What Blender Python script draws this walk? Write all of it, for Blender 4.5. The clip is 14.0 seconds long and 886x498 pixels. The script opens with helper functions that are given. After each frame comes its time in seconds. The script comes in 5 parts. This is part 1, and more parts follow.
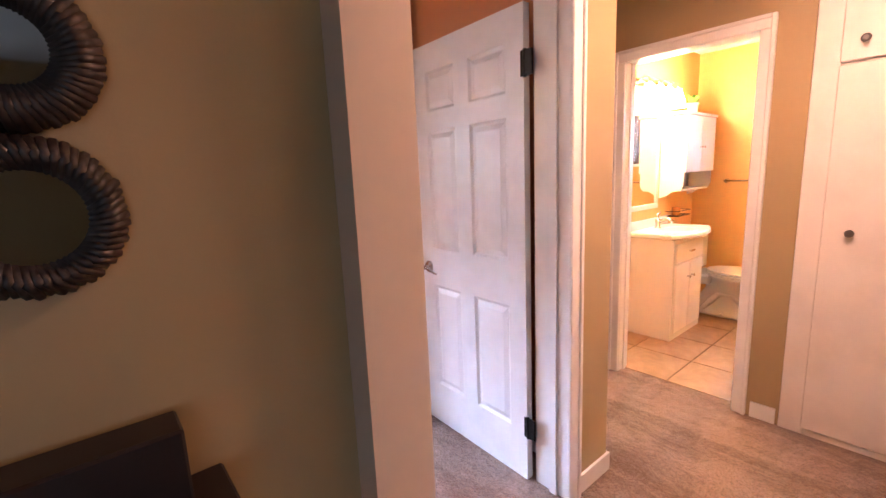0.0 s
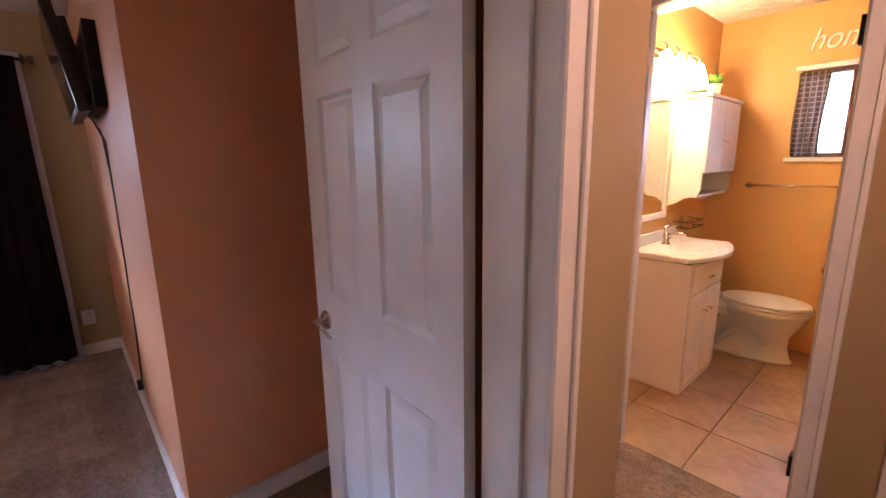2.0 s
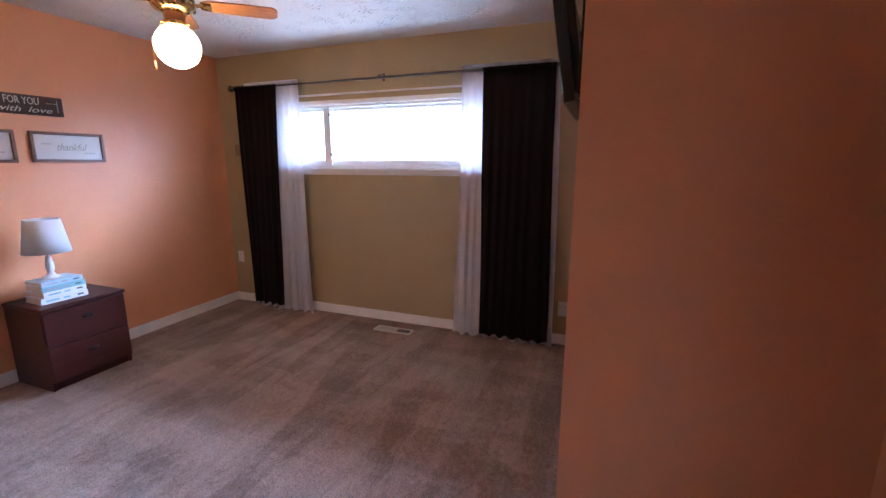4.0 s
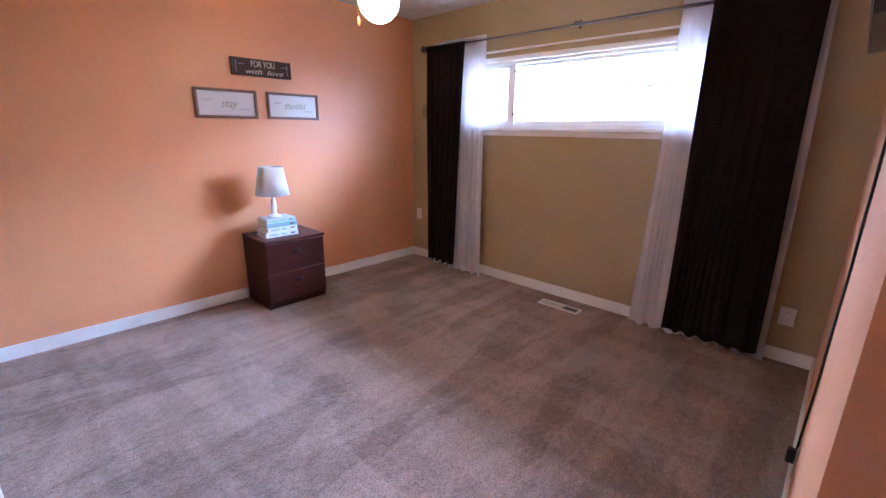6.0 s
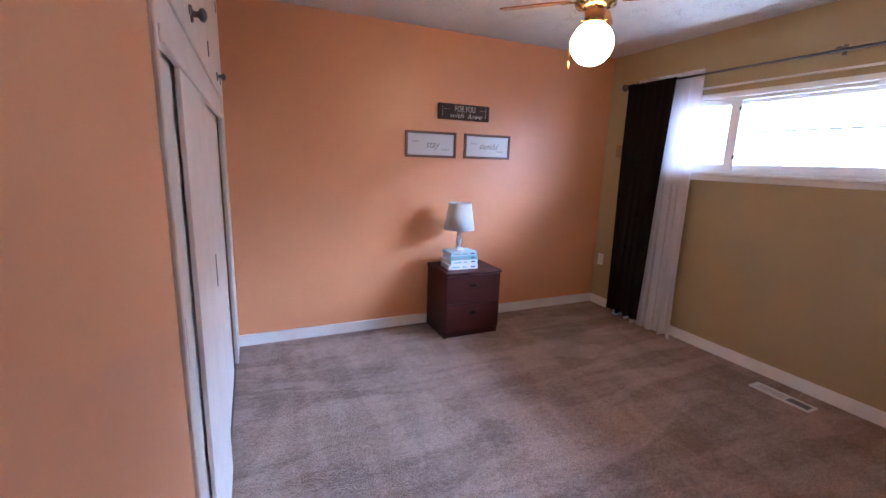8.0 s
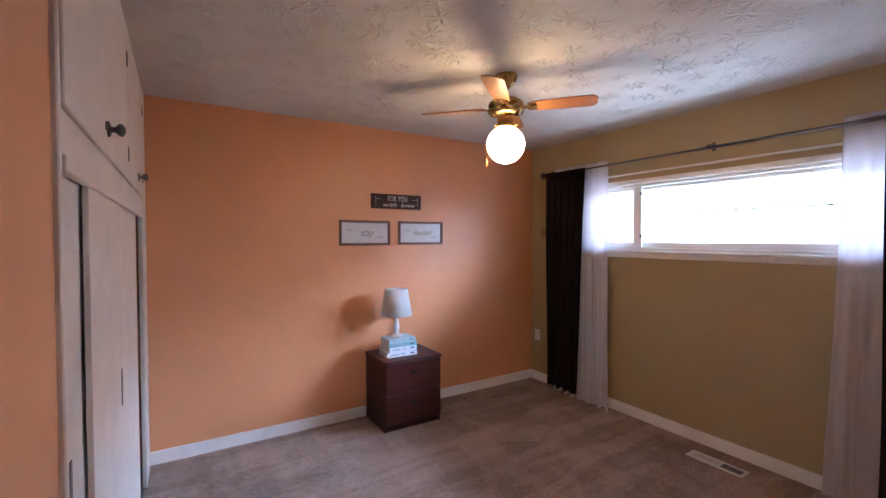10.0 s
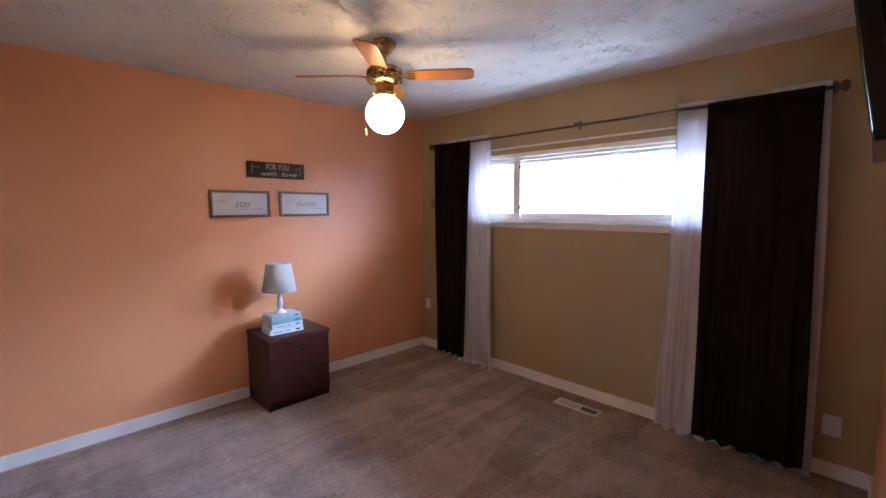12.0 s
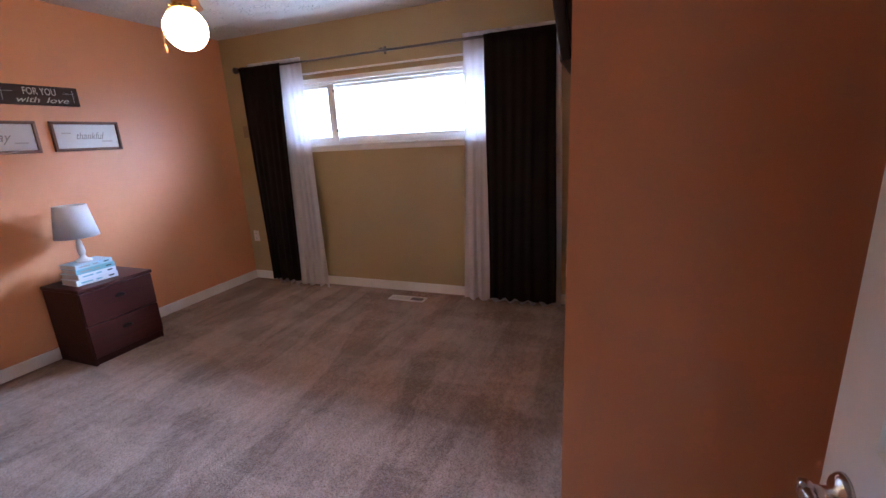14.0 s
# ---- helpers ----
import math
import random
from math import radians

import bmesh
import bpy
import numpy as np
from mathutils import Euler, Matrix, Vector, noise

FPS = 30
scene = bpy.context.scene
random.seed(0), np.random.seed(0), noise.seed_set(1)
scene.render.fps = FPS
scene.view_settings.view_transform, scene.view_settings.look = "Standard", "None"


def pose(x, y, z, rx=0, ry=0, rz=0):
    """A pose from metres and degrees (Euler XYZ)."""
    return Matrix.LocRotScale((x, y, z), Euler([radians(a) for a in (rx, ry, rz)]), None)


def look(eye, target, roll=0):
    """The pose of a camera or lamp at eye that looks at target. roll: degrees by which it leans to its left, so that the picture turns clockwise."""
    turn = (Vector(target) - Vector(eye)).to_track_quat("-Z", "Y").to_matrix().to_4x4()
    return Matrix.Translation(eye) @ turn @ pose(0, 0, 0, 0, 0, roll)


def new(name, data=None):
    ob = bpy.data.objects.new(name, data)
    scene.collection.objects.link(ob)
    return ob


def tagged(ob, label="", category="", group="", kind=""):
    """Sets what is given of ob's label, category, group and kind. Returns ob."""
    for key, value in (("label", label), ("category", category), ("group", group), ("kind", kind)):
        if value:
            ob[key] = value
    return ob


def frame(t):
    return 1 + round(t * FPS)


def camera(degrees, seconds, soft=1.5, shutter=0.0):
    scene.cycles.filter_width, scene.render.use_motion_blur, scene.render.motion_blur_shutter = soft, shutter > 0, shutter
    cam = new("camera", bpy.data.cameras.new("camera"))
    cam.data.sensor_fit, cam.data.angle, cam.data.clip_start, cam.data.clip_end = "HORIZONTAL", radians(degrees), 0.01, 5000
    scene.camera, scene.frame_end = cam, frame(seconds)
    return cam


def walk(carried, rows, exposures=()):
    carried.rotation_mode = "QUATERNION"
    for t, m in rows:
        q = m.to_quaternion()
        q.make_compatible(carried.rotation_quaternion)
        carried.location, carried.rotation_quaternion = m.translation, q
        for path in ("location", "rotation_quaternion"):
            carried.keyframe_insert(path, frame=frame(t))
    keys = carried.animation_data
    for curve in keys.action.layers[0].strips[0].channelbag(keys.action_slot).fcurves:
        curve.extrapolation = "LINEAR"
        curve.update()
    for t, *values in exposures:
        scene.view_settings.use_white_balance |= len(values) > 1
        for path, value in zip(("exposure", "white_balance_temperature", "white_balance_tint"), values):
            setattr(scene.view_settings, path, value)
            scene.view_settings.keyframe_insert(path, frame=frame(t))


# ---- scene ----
cam = camera(92.1, 14.0)
PATH = [
    (0, (2.57, -4.68, 1.403), (3.826, -3.161, 1.061), -2.5),
    (0.5, (2.687, -4.646, 1.408), (4.228, -3.424, 1.042), -2.8),
    (1, (2.961, -4.539, 1.406), (4.483, -3.294, 1.037), -1.0),
    (1.5, (3.172, -4.378, 1.391), (4.597, -3.043, 0.957), -1.1),
    (2, (3.354, -4.158, 1.429), (4.655, -2.692, 1.032), -0.8),
    (2.5, (3.452, -3.985, 1.428), (4.392, -2.258, 1.064), -0.8),
    (3, (3.62, -3.726, 1.484), (3.791, -1.768, 1.115), 1.7),
    (3.5, (3.623, -3.534, 1.446), (3.396, -1.575, 1.114), 0.2),
    (4, (3.62, -3.38, 1.45), (2.935, -1.544, 1.052), 0.0),
    (4.2, (3.604, -3.385, 1.487), (2.812, -1.615, 1.02), 1.2),
    (6.3, (3.492, -3.215, 1.378), (2.085, -1.899, 0.836), 0.5),
    (6.5, (3.484, -3.211, 1.388), (2.018, -1.967, 0.836), 0.6),
    (7, (3.435, -3.265, 1.36), (1.836, -2.19, 0.823), 1.7),
    (7.5, (3.405, -3.259, 1.364), (1.688, -2.374, 0.846), 1.7),
    (8, (3.36, -3.274, 1.426), (1.576, -2.468, 1.02), 1.9),
    (8.2, (3.395, -3.245, 1.436), (1.57, -2.488, 1.131), 1.7),
    (10.3, (3.404, -3.232, 1.535), (1.731, -2.137, 1.493), -0.4),
    (10.5, (3.403, -3.212, 1.556), (1.762, -2.071, 1.466), -0.5),
    (11, (3.438, -3.181, 1.556), (1.887, -1.925, 1.435), -0.8),
    (11.5, (3.453, -3.152, 1.534), (2.012, -1.775, 1.372), 0.3),
    (12, (3.474, -3.136, 1.509), (2.062, -1.733, 1.321), -0.2),
    (12.5, (3.47, -3.148, 1.481), (2.139, -1.682, 1.2), -0.5),
    (13, (3.469, -3.235, 1.455), (2.38, -1.593, 1.11), -2.3),
    (13.5, (3.517, -3.37, 1.425), (2.646, -1.621, 0.998), -4.1),
    (14, (3.657, -3.491, 1.406), (2.938, -1.693, 0.903), -3.0),
]
EXPOSURES = [(t, stops, kelvin, tint) for t, stops, kelvin, tint in (
    (0.0, 0.75, 5650, 14), (0.5, 0.45, 5950, 20), (1.0, 0.05, 6000, 18), (1.5, -0.22, 5650, 16), (2.0, -0.50, 5450, 15), (2.5, -0.52, 5150, 14), (3.0, -0.38, 4950, 13), (4.0, -0.25, 5050, 11),
    (6.5, 0.10, 4980, 11), (7.5, -0.08, 4980, 11), (8.0, -0.27, 5080, 10), (10.5, -0.52, 5450, 8), (12.0, -0.54, 5300, 8), (12.5, -0.52, 5200, 8), (14.0, -0.46, 5250, 9))]
walk(cam, [(t, look(eye, target, roll)) for t, eye, target, roll in PATH], EXPOSURES)

# ---- world, daylight and lamps ----
world = bpy.data.worlds.new("world")
scene.world = world
world.use_nodes = True
sky = world.node_tree.nodes.new("ShaderNodeTexSky")
sky.sky_type, sky.sun_disc = "NISHITA", False
sky.sun_elevation, sky.sun_rotation = radians(40), radians(200)
world.node_tree.links.new(sky.outputs[0], world.node_tree.nodes["Background"].inputs[0])
world.node_tree.nodes["Background"].inputs[1].default_value = 0.12


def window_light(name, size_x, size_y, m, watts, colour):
    """An area lamp that stands in for daylight at or beyond a window."""
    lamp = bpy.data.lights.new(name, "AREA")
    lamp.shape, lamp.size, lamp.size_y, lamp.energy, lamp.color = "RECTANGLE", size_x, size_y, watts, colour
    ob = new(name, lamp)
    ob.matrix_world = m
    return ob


DAY = (0.60, 0.74, 1.0)
# Wide lamp added outdoors, high beyond the window, in place of bright sky.
window_light("bedroom_window_light", 11.5, 1.45, look((2.60, 3.00, 3.315), (2.60, 0.0, 3.315)), 7000, DAY)
# Upward lamp added just above the lawn to light the bedroom ceiling.
window_light("bedroom_ground_bounce", 8.0, 3.4, pose(2.2, 2.2, -0.47, 180, 0, 0), 1250, (0.84, 0.87, 1.0))
window_light("bathroom_window_light", 0.42, 0.5, look((7.50, -3.73, 1.72), (5.5, -3.73, 1.0)), 24, DAY)
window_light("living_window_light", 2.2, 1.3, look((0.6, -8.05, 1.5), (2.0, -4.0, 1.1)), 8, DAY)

sun = bpy.data.lights.new("sun", "SUN")
sun.energy, sun.angle, sun.color = 1.0, radians(12), (1.0, 0.96, 0.9)
new("sun", sun).matrix_world = look((0, 0, 10), (-2.0, 6.0, 4.6))

# ---- materials ----


class Nodes:
    """A node material with a Principled shader and short helpers for its textures."""

    def __init__(self, name, rough=0.5, metal=0.0, spec=0.5):
        self.mat = bpy.data.materials.new(name)
        self.mat.use_nodes = True
        self.tree = self.mat.node_tree
        self.bsdf = self.tree.nodes["Principled BSDF"]
        self.bsdf.inputs["Roughness"].default_value = rough
        self.bsdf.inputs["Metallic"].default_value = metal
        self.bsdf.inputs["Specular IOR Level"].default_value = spec
        self.coord = self.tree.nodes.new("ShaderNodeTexCoord").outputs["Object"]

    def add(self, kind, **values):
        node = self.tree.nodes.new(kind)
        for key, value in values.items():
            node.inputs[key].default_value = value
        return node

    def link(self, a, b):
        self.tree.links.new(a, b)

    def stretch(self, x, y, z, turn=0.0):
        node = self.add("ShaderNodeMapping")
        node.inputs["Scale"].default_value = (x, y, z)
        node.inputs["Rotation"].default_value = (0, 0, turn)
        self.link(self.coord, node.inputs["Vector"])
        return node.outputs[0]

    def noise(self, scale, detail=4.0, rough=0.55, vector=None, distort=0.0):
        node = self.add("ShaderNodeTexNoise", Scale=scale, Detail=detail, Roughness=rough, Distortion=distort)
        self.link(vector or self.coord, node.inputs["Vector"])
        return node.outputs["Fac"]

    def math(self, op, a, b=0.0):
        node = self.tree.nodes.new("ShaderNodeMath")
        node.operation = op
        for value, socket in ((a, node.inputs[0]), (b, node.inputs[1])):
            if isinstance(value, (int, float)):
                socket.default_value = value
            else:
                self.link(value, socket)
        return node.outputs[0]

    def ramp(self, fac, *stops):
        node = self.tree.nodes.new("ShaderNodeValToRGB")
        while len(node.color_ramp.elements) < len(stops):
            node.color_ramp.elements.new(0.5)
        for element, (place, colour) in zip(node.color_ramp.elements, stops):
            element.position, element.color = place, (*colour, 1)
        self.link(fac, node.inputs[0])
        return node.outputs[0]

    def mix(self, fac, a, b, blend="MIX"):
        node = self.tree.nodes.new("ShaderNodeMix")
        node.data_type, node.blend_type = "RGBA", blend
        for value, socket in ((fac, node.inputs[0]), (a, node.inputs[6]), (b, node.inputs[7])):
            if isinstance(value, (int, float)):
                socket.default_value = value
            elif isinstance(value, tuple):
                socket.default_value = (*value, 1)
            else:
                self.link(value, socket)
        return node.outputs[2]

    def colour(self, value):
        if isinstance(value, tuple):
            self.bsdf.inputs["Base Color"].default_value = (*value, 1)
        else:
            self.link(value, self.bsdf.inputs["Base Color"])

    def bump(self, height, strength=0.3, distance=0.002):
        node = self.add("ShaderNodeBump", Strength=strength, Distance=distance)
        self.link(height, node.inputs["Height"])
        self.link(node.outputs[0], self.bsdf.inputs["Normal"])

    def gloss(self, fac, low, high):
        node = self.tree.nodes.new("ShaderNodeMapRange")
        node.inputs["To Min"].default_value, node.inputs["To Max"].default_value = low, high
        self.link(fac, node.inputs[0])
        self.link(node.outputs[0], self.bsdf.inputs["Roughness"])


def scaled(c, f):
    return tuple(v * f for v in c)


def wall_paint(name, c, rough=0.45, var=0.07):
    """Rolled wall paint: faint cloudiness, scuffs and an orange-peel nap."""
    n = Nodes(name, rough)
    cloud, fine = n.noise(1.3, 5), n.noise(14, 4)
    base = n.ramp(cloud, (0.3, scaled(c, 1 - var)), (0.7, scaled(c, 1 + var)))
    n.colour(n.mix(n.math("MULTIPLY", fine, 0.14), base, scaled(c, 0.82)))
    n.gloss(n.noise(3.0, 3), rough - 0.06, rough + 0.08)
    n.bump(n.noise(190, 3, 0.6), 0.16, 0.0012)
    return n.mat


def enamel(name, c, rough=0.32):
    """Brushed white paint on wood, a little worn and dusty."""
    n = Nodes(name, rough)
    long = n.noise(9, 4, 0.6, n.stretch(1, 1, 0.15))
    n.colour(n.mix(n.ramp(n.noise(5, 5), (0.42, (0, 0, 0)), (0.75, (1, 1, 1))), c, scaled(c, 0.88)))
    n.gloss(long, rough - 0.05, rough + 0.12)
    n.bump(n.noise(60, 3, 0.6, n.stretch(1, 1, 0.12)), 0.10, 0.001)
    return n.mat


def wood(name, dark, light, rough=0.35, axis=(1, 1, 0.08), scale=22, relief=0.12):
    n = Nodes(name, rough)
    grain = n.noise(scale, 6, 0.62, n.stretch(*axis), 0.8)
    n.colour(n.mix(n.math("MULTIPLY", n.noise(2.2, 3), 0.5), n.ramp(grain, (0.32, dark), (0.68, light)), dark))
    n.gloss(grain, rough - 0.5 * relief, rough + 0.8 * relief)
    n.bump(grain, relief, 0.001)
    return n.mat


def metal(name, c, rough=0.25):
    n = Nodes(name, rough, 1.0)
    n.colour(n.mix(n.noise(40, 4), c, scaled(c, 0.75)))
    n.gloss(n.noise(25, 3), rough - 0.05, rough + 0.12)
    return n.mat


def plain(name, c, rough=0.5, spec=0.5):
    n = Nodes(name, rough, 0.0, spec)
    n.colour(n.mix(n.math("MULTIPLY", n.noise(30, 4), 0.3), c, scaled(c, 0.8)))
    return n.mat


def cloth(name, c, rough=0.9, weave=420, lucent=0.0, stripes=0.0):
    n = Nodes(name, rough, 0.0, 0.15)
    thread = n.noise(weave, 2, 0.5, n.stretch(1, 1, 0.35))
    base = n.mix(thread, scaled(c, 0.82), scaled(c, 1.12))
    if stripes:
        fold = n.noise(38, 2, 0.4, n.stretch(1, 1, 0.004))
        base = n.mix(n.math("MULTIPLY", fold, stripes), base, scaled(c, 1.9))
    n.colour(base)
    n.bump(thread, 0.25, 0.001)
    if lucent:
        out = n.tree.nodes["Material Output"]
        trans = n.add("ShaderNodeBsdfTranslucent", Color=(*c, 1))
        blend = n.add("ShaderNodeMixShader", Fac=lucent)
        n.link(n.bsdf.outputs[0], blend.inputs[1])
        n.link(trans.outputs[0], blend.inputs[2])
        n.link(blend.outputs[0], out.inputs["Surface"])
    return n.mat


def checked_cloth(name, c, line):
    """Brown cloth crossed by pale woven lines."""
    n = Nodes(name, 0.9, 0.0, 0.15)
    brick = n.add("ShaderNodeTexBrick", Scale=1.0)
    brick.offset = 0.0
    for key, v in (("Mortar Size", 0.004), ("Brick Width", 0.034), ("Row Height", 0.034)):
        brick.inputs[key].default_value = v
    brick.inputs["Color1"].default_value = brick.inputs["Color2"].default_value = (*c, 1)
    brick.inputs["Mortar"].default_value = (*line, 1)
    turned = n.tree.nodes.new("ShaderNodeMapping")
    turned.inputs["Rotation"].default_value = (radians(90), 0, 0)
    n.link(n.coord, turned.inputs["Vector"])
    n.link(turned.outputs[0], brick.inputs["Vector"])
    n.colour(n.mix(n.math("MULTIPLY", n.noise(200, 2), 0.3), brick.outputs["Color"], scaled(c, 0.7)))
    return n.mat


def glowing(name, c, strength):
    n = Nodes(name, 0.3)
    n.colour((0.8, 0.8, 0.8))
    n.bsdf.inputs["Emission Color"].default_value = (*c, 1)
    n.bsdf.inputs["Emission Strength"].default_value = strength
    return n.mat


def carpet_pile():
    """Cut-pile carpet: tufts, and wide strokes where a vacuum cleaner laid the nap over."""
    n = Nodes("carpet_pile", 0.95, 0.0, 0.08)
    dark, light = (0.195, 0.117, 0.080), (0.490, 0.338, 0.258)
    tuft = n.noise(120, 4, 0.75, n.stretch(1, 1, 1, 0.6))
    clump = n.noise(46, 4, 0.75, n.stretch(1, 0.6, 1, 0.5))
    stroke = n.noise(3.0, 3, 0.5, n.stretch(1.25, 0.34, 1, 0.62), 0.6)
    cross = n.noise(3.6, 3, 0.5, n.stretch(0.32, 1.3, 1, 0.22), 0.5)
    patch = n.noise(1.6, 2, 0.5, n.stretch(1, 1, 1, 0.4), 0.9)
    comb = n.noise(5.5, 3, 0.55, n.stretch(1.5, 0.22, 1, -0.75), 0.9)
    lay = n.math("ADD", n.math("MULTIPLY", n.ramp(stroke, (0.46, (0, 0, 0)), (0.515, (1, 1, 1))), 0.34),
                 n.math("ADD", n.math("MULTIPLY", n.ramp(cross, (0.47, (0, 0, 0)), (0.54, (1, 1, 1))), 0.24),
                        n.math("ADD", n.math("MULTIPLY", n.ramp(patch, (0.46, (0, 0, 0)), (0.53, (1, 1, 1))), 0.18), n.math("MULTIPLY", n.ramp(comb, (0.46, (0, 0, 0)), (0.60, (1, 1, 1))), 0.24))))
    tone = n.math("ADD", n.math("MULTIPLY", lay, 0.62), n.math("MULTIPLY", n.ramp(clump, (0.34, (0, 0, 0)), (0.66, (1, 1, 1))), 0.40))
    base = n.ramp(tone, (0.20, dark), (0.80, light))
    n.colour(n.mix(n.ramp(tuft, (0.38, (1, 1, 1)), (0.50, (0, 0, 0))), base, scaled(dark, 0.70)))
    n.bump(n.math("ADD", tuft, n.math("MULTIPLY", clump, 1.3)), 1.0, 0.014)
    n.bsdf.inputs["Sheen Weight"].default_value = 0.25
    return n.mat


def stomped_plaster():
    """White ceiling plaster with crow's-foot brush bursts."""
    n = Nodes("stomped_plaster", 0.85, 0.0, 0.2)
    cell = n.tree.nodes.new("ShaderNodeTexVoronoi")
    cell.inputs["Scale"].default_value = 7.5
    wobble = n.add("ShaderNodeMix")
    wobble.data_type = "VECTOR"
    wobble.inputs[0].default_value = 0.03
    warp = n.add("ShaderNodeTexNoise", Scale=9.0)
    n.link(n.coord, warp.inputs["Vector"])
    n.link(n.coord, wobble.inputs[4])
    n.link(warp.outputs["Color"], wobble.inputs[5])
    n.link(wobble.outputs[1], cell.inputs["Vector"])
    apart = n.tree.nodes.new("ShaderNodeVectorMath")
    apart.operation = "SUBTRACT"
    n.link(wobble.outputs[1], apart.inputs[0])
    n.link(cell.outputs["Position"], apart.inputs[1])
    axes = n.tree.nodes.new("ShaderNodeSeparateXYZ")
    n.link(apart.outputs[0], axes.inputs[0])
    angle = n.math("ARCTAN2", axes.outputs[1], axes.outputs[0])
    petals = n.math("SINE", n.math("ADD", n.math("MULTIPLY", angle, 6.0), n.math("MULTIPLY", n.noise(16), 13.0)))
    reach = n.ramp(cell.outputs["Distance"], (0.08, (0.2, 0.2, 0.2)), (0.22, (1, 1, 1)), (0.62, (0, 0, 0)))
    burst = n.math("MULTIPLY", n.math("MAXIMUM", petals, 0.0), reach)
    n.colour(n.ramp(n.noise(1.2, 4), (0.3, (0.64, 0.62, 0.60)), (0.7, (0.72, 0.70, 0.68))))
    n.bump(n.math("ADD", burst, n.math("MULTIPLY", n.noise(70, 3), 0.35)), 0.9, 0.016)
    return n.mat


def floor_tile():
    n = Nodes("floor_tile", 0.38)
    info = n.tree.nodes.new("ShaderNodeObjectInfo")
    cloud = n.noise(6, 6, 0.65, None, 0.9)
    base = n.ramp(cloud, (0.3, (0.24, 0.14, 0.07)), (0.55, (0.37, 0.235, 0.13)), (0.8, (0.47, 0.33, 0.20)))
    n.colour(n.mix(n.math("MULTIPLY", info.outputs["Random"], 0.35), base, (0.25, 0.155, 0.085)))
    n.bump(cloud, 0.2, 0.002)
    return n.mat


def mirror_glass():
    n = Nodes("mirror_glass", 0.03, 1.0)
    n.colour((0.88, 0.89, 0.88))
    n.gloss(n.noise(4), 0.02, 0.06)
    return n.mat


def window_glass():
    n = Nodes("window_glass", 0.02)
    n.colour((0.96, 0.98, 0.98))
    n.bsdf.inputs["Transmission Weight"].default_value = 1.0
    n.bsdf.inputs["IOR"].default_value = 1.1
    return n.mat


ORANGE = wall_paint("orange_wall_paint", (0.61, 0.270, 0.122), 0.39)
TAN = wall_paint("tan_wall_paint", (0.36, 0.265, 0.130), 0.48)
BEIGE = wall_paint("beige_wall_paint", (0.62, 0.50, 0.40), 0.48)
AMBER = wall_paint("amber_bathroom_paint", (0.70, 0.40, 0.12), 0.45)
WHITE = enamel("white_trim_enamel", (0.80, 0.78, 0.76))
DOORWHITE = enamel("white_door_enamel", (0.80, 0.79, 0.80), 0.30)
OLDWHITE = enamel("old_white_cabinet_enamel", (0.76, 0.71, 0.66), 0.36)
CARPET = carpet_pile()
CEILING = stomped_plaster()
MAHOGANY = wood("mahogany", (0.028, 0.0048, 0.0030), (0.056, 0.0092, 0.0055), 0.44, (1, 0.06, 1), 30, 0.02)
MAHOGANY.node_tree.nodes["Principled BSDF"].inputs["Specular IOR Level"].default_value = 0.28
OAK = wood("honey_oak", (0.30, 0.115, 0.035), (0.52, 0.24, 0.085), 0.34, (0.1, 1, 1), 30)
DARKBOARD = wood("dark_board", (0.022, 0.009, 0.006), (0.060, 0.024, 0.015), 0.75, (1, 0.1, 1), 30)
BROWNFRAME = wood("brown_picture_frame", (0.10, 0.042, 0.024), (0.17, 0.080, 0.048), 0.45, (1, 1, 1), 40)
ESPRESSO = wood("espresso_wood", (0.006, 0.0035, 0.003), (0.018, 0.009, 0.007), 0.4, (0.15, 1, 1), 24)
BRASS = metal("antique_brass", (0.50, 0.33, 0.12), 0.24)
NICKEL = metal("satin_nickel", (0.62, 0.60, 0.58), 0.22)
CHROME = metal("chrome", (0.80, 0.80, 0.80), 0.10)
PEWTER = metal("dark_pewter", (0.20, 0.19, 0.19), 0.35)
BLACKMETAL = metal("blackened_hinge_metal", (0.030, 0.028, 0.028), 0.45)
BRONZE = metal("bronze_rod", (0.16, 0.13, 0.12), 0.35)
BLACKPLASTIC = plain("black_plastic", (0.012, 0.012, 0.013), 0.3)
SCREEN = plain("dark_screen", (0.008, 0.008, 0.010), 0.12)
GREYPLASTIC = plain("grey_plastic", (0.14, 0.13, 0.13), 0.35)
PLASTIC = plain("white_plastic", (0.72, 0.69, 0.66), 0.35)
TANPLASTIC = plain("tan_plastic", (0.24, 0.17, 0.09), 0.45)
PAPER = plain("white_print_paper", (0.56, 0.55, 0.58), 0.25)
INK = plain("black_ink", (0.05, 0.05, 0.055), 0.6)
PALEINK = plain("grey_ink", (0.36, 0.34, 0.34), 0.6)
SCRIPTINK = plain("faded_script_ink", (0.20, 0.18, 0.18), 0.6)
WHITEINK = plain("white_lettering", (0.46, 0.43, 0.40), 0.6)
PORCELAIN = plain("porcelain", (0.82, 0.80, 0.76), 0.10)
LAMPWHITE = plain("white_lamp_paint", (0.76, 0.75, 0.76), 0.35)
SHADE = cloth("white_lampshade_cloth", (0.74, 0.73, 0.74), 0.85, 500, 0.25)
SHEER = cloth("white_sheer_cloth", (0.84, 0.80, 0.84), 0.9, 600)
DRAPE = cloth("dark_brown_drape_cloth", (0.016, 0.009, 0.008), 0.8, 300, 0.0, 0.5)
BOOKBLUE = plain("pale_blue_cover", (0.40, 0.55, 0.62), 0.4)
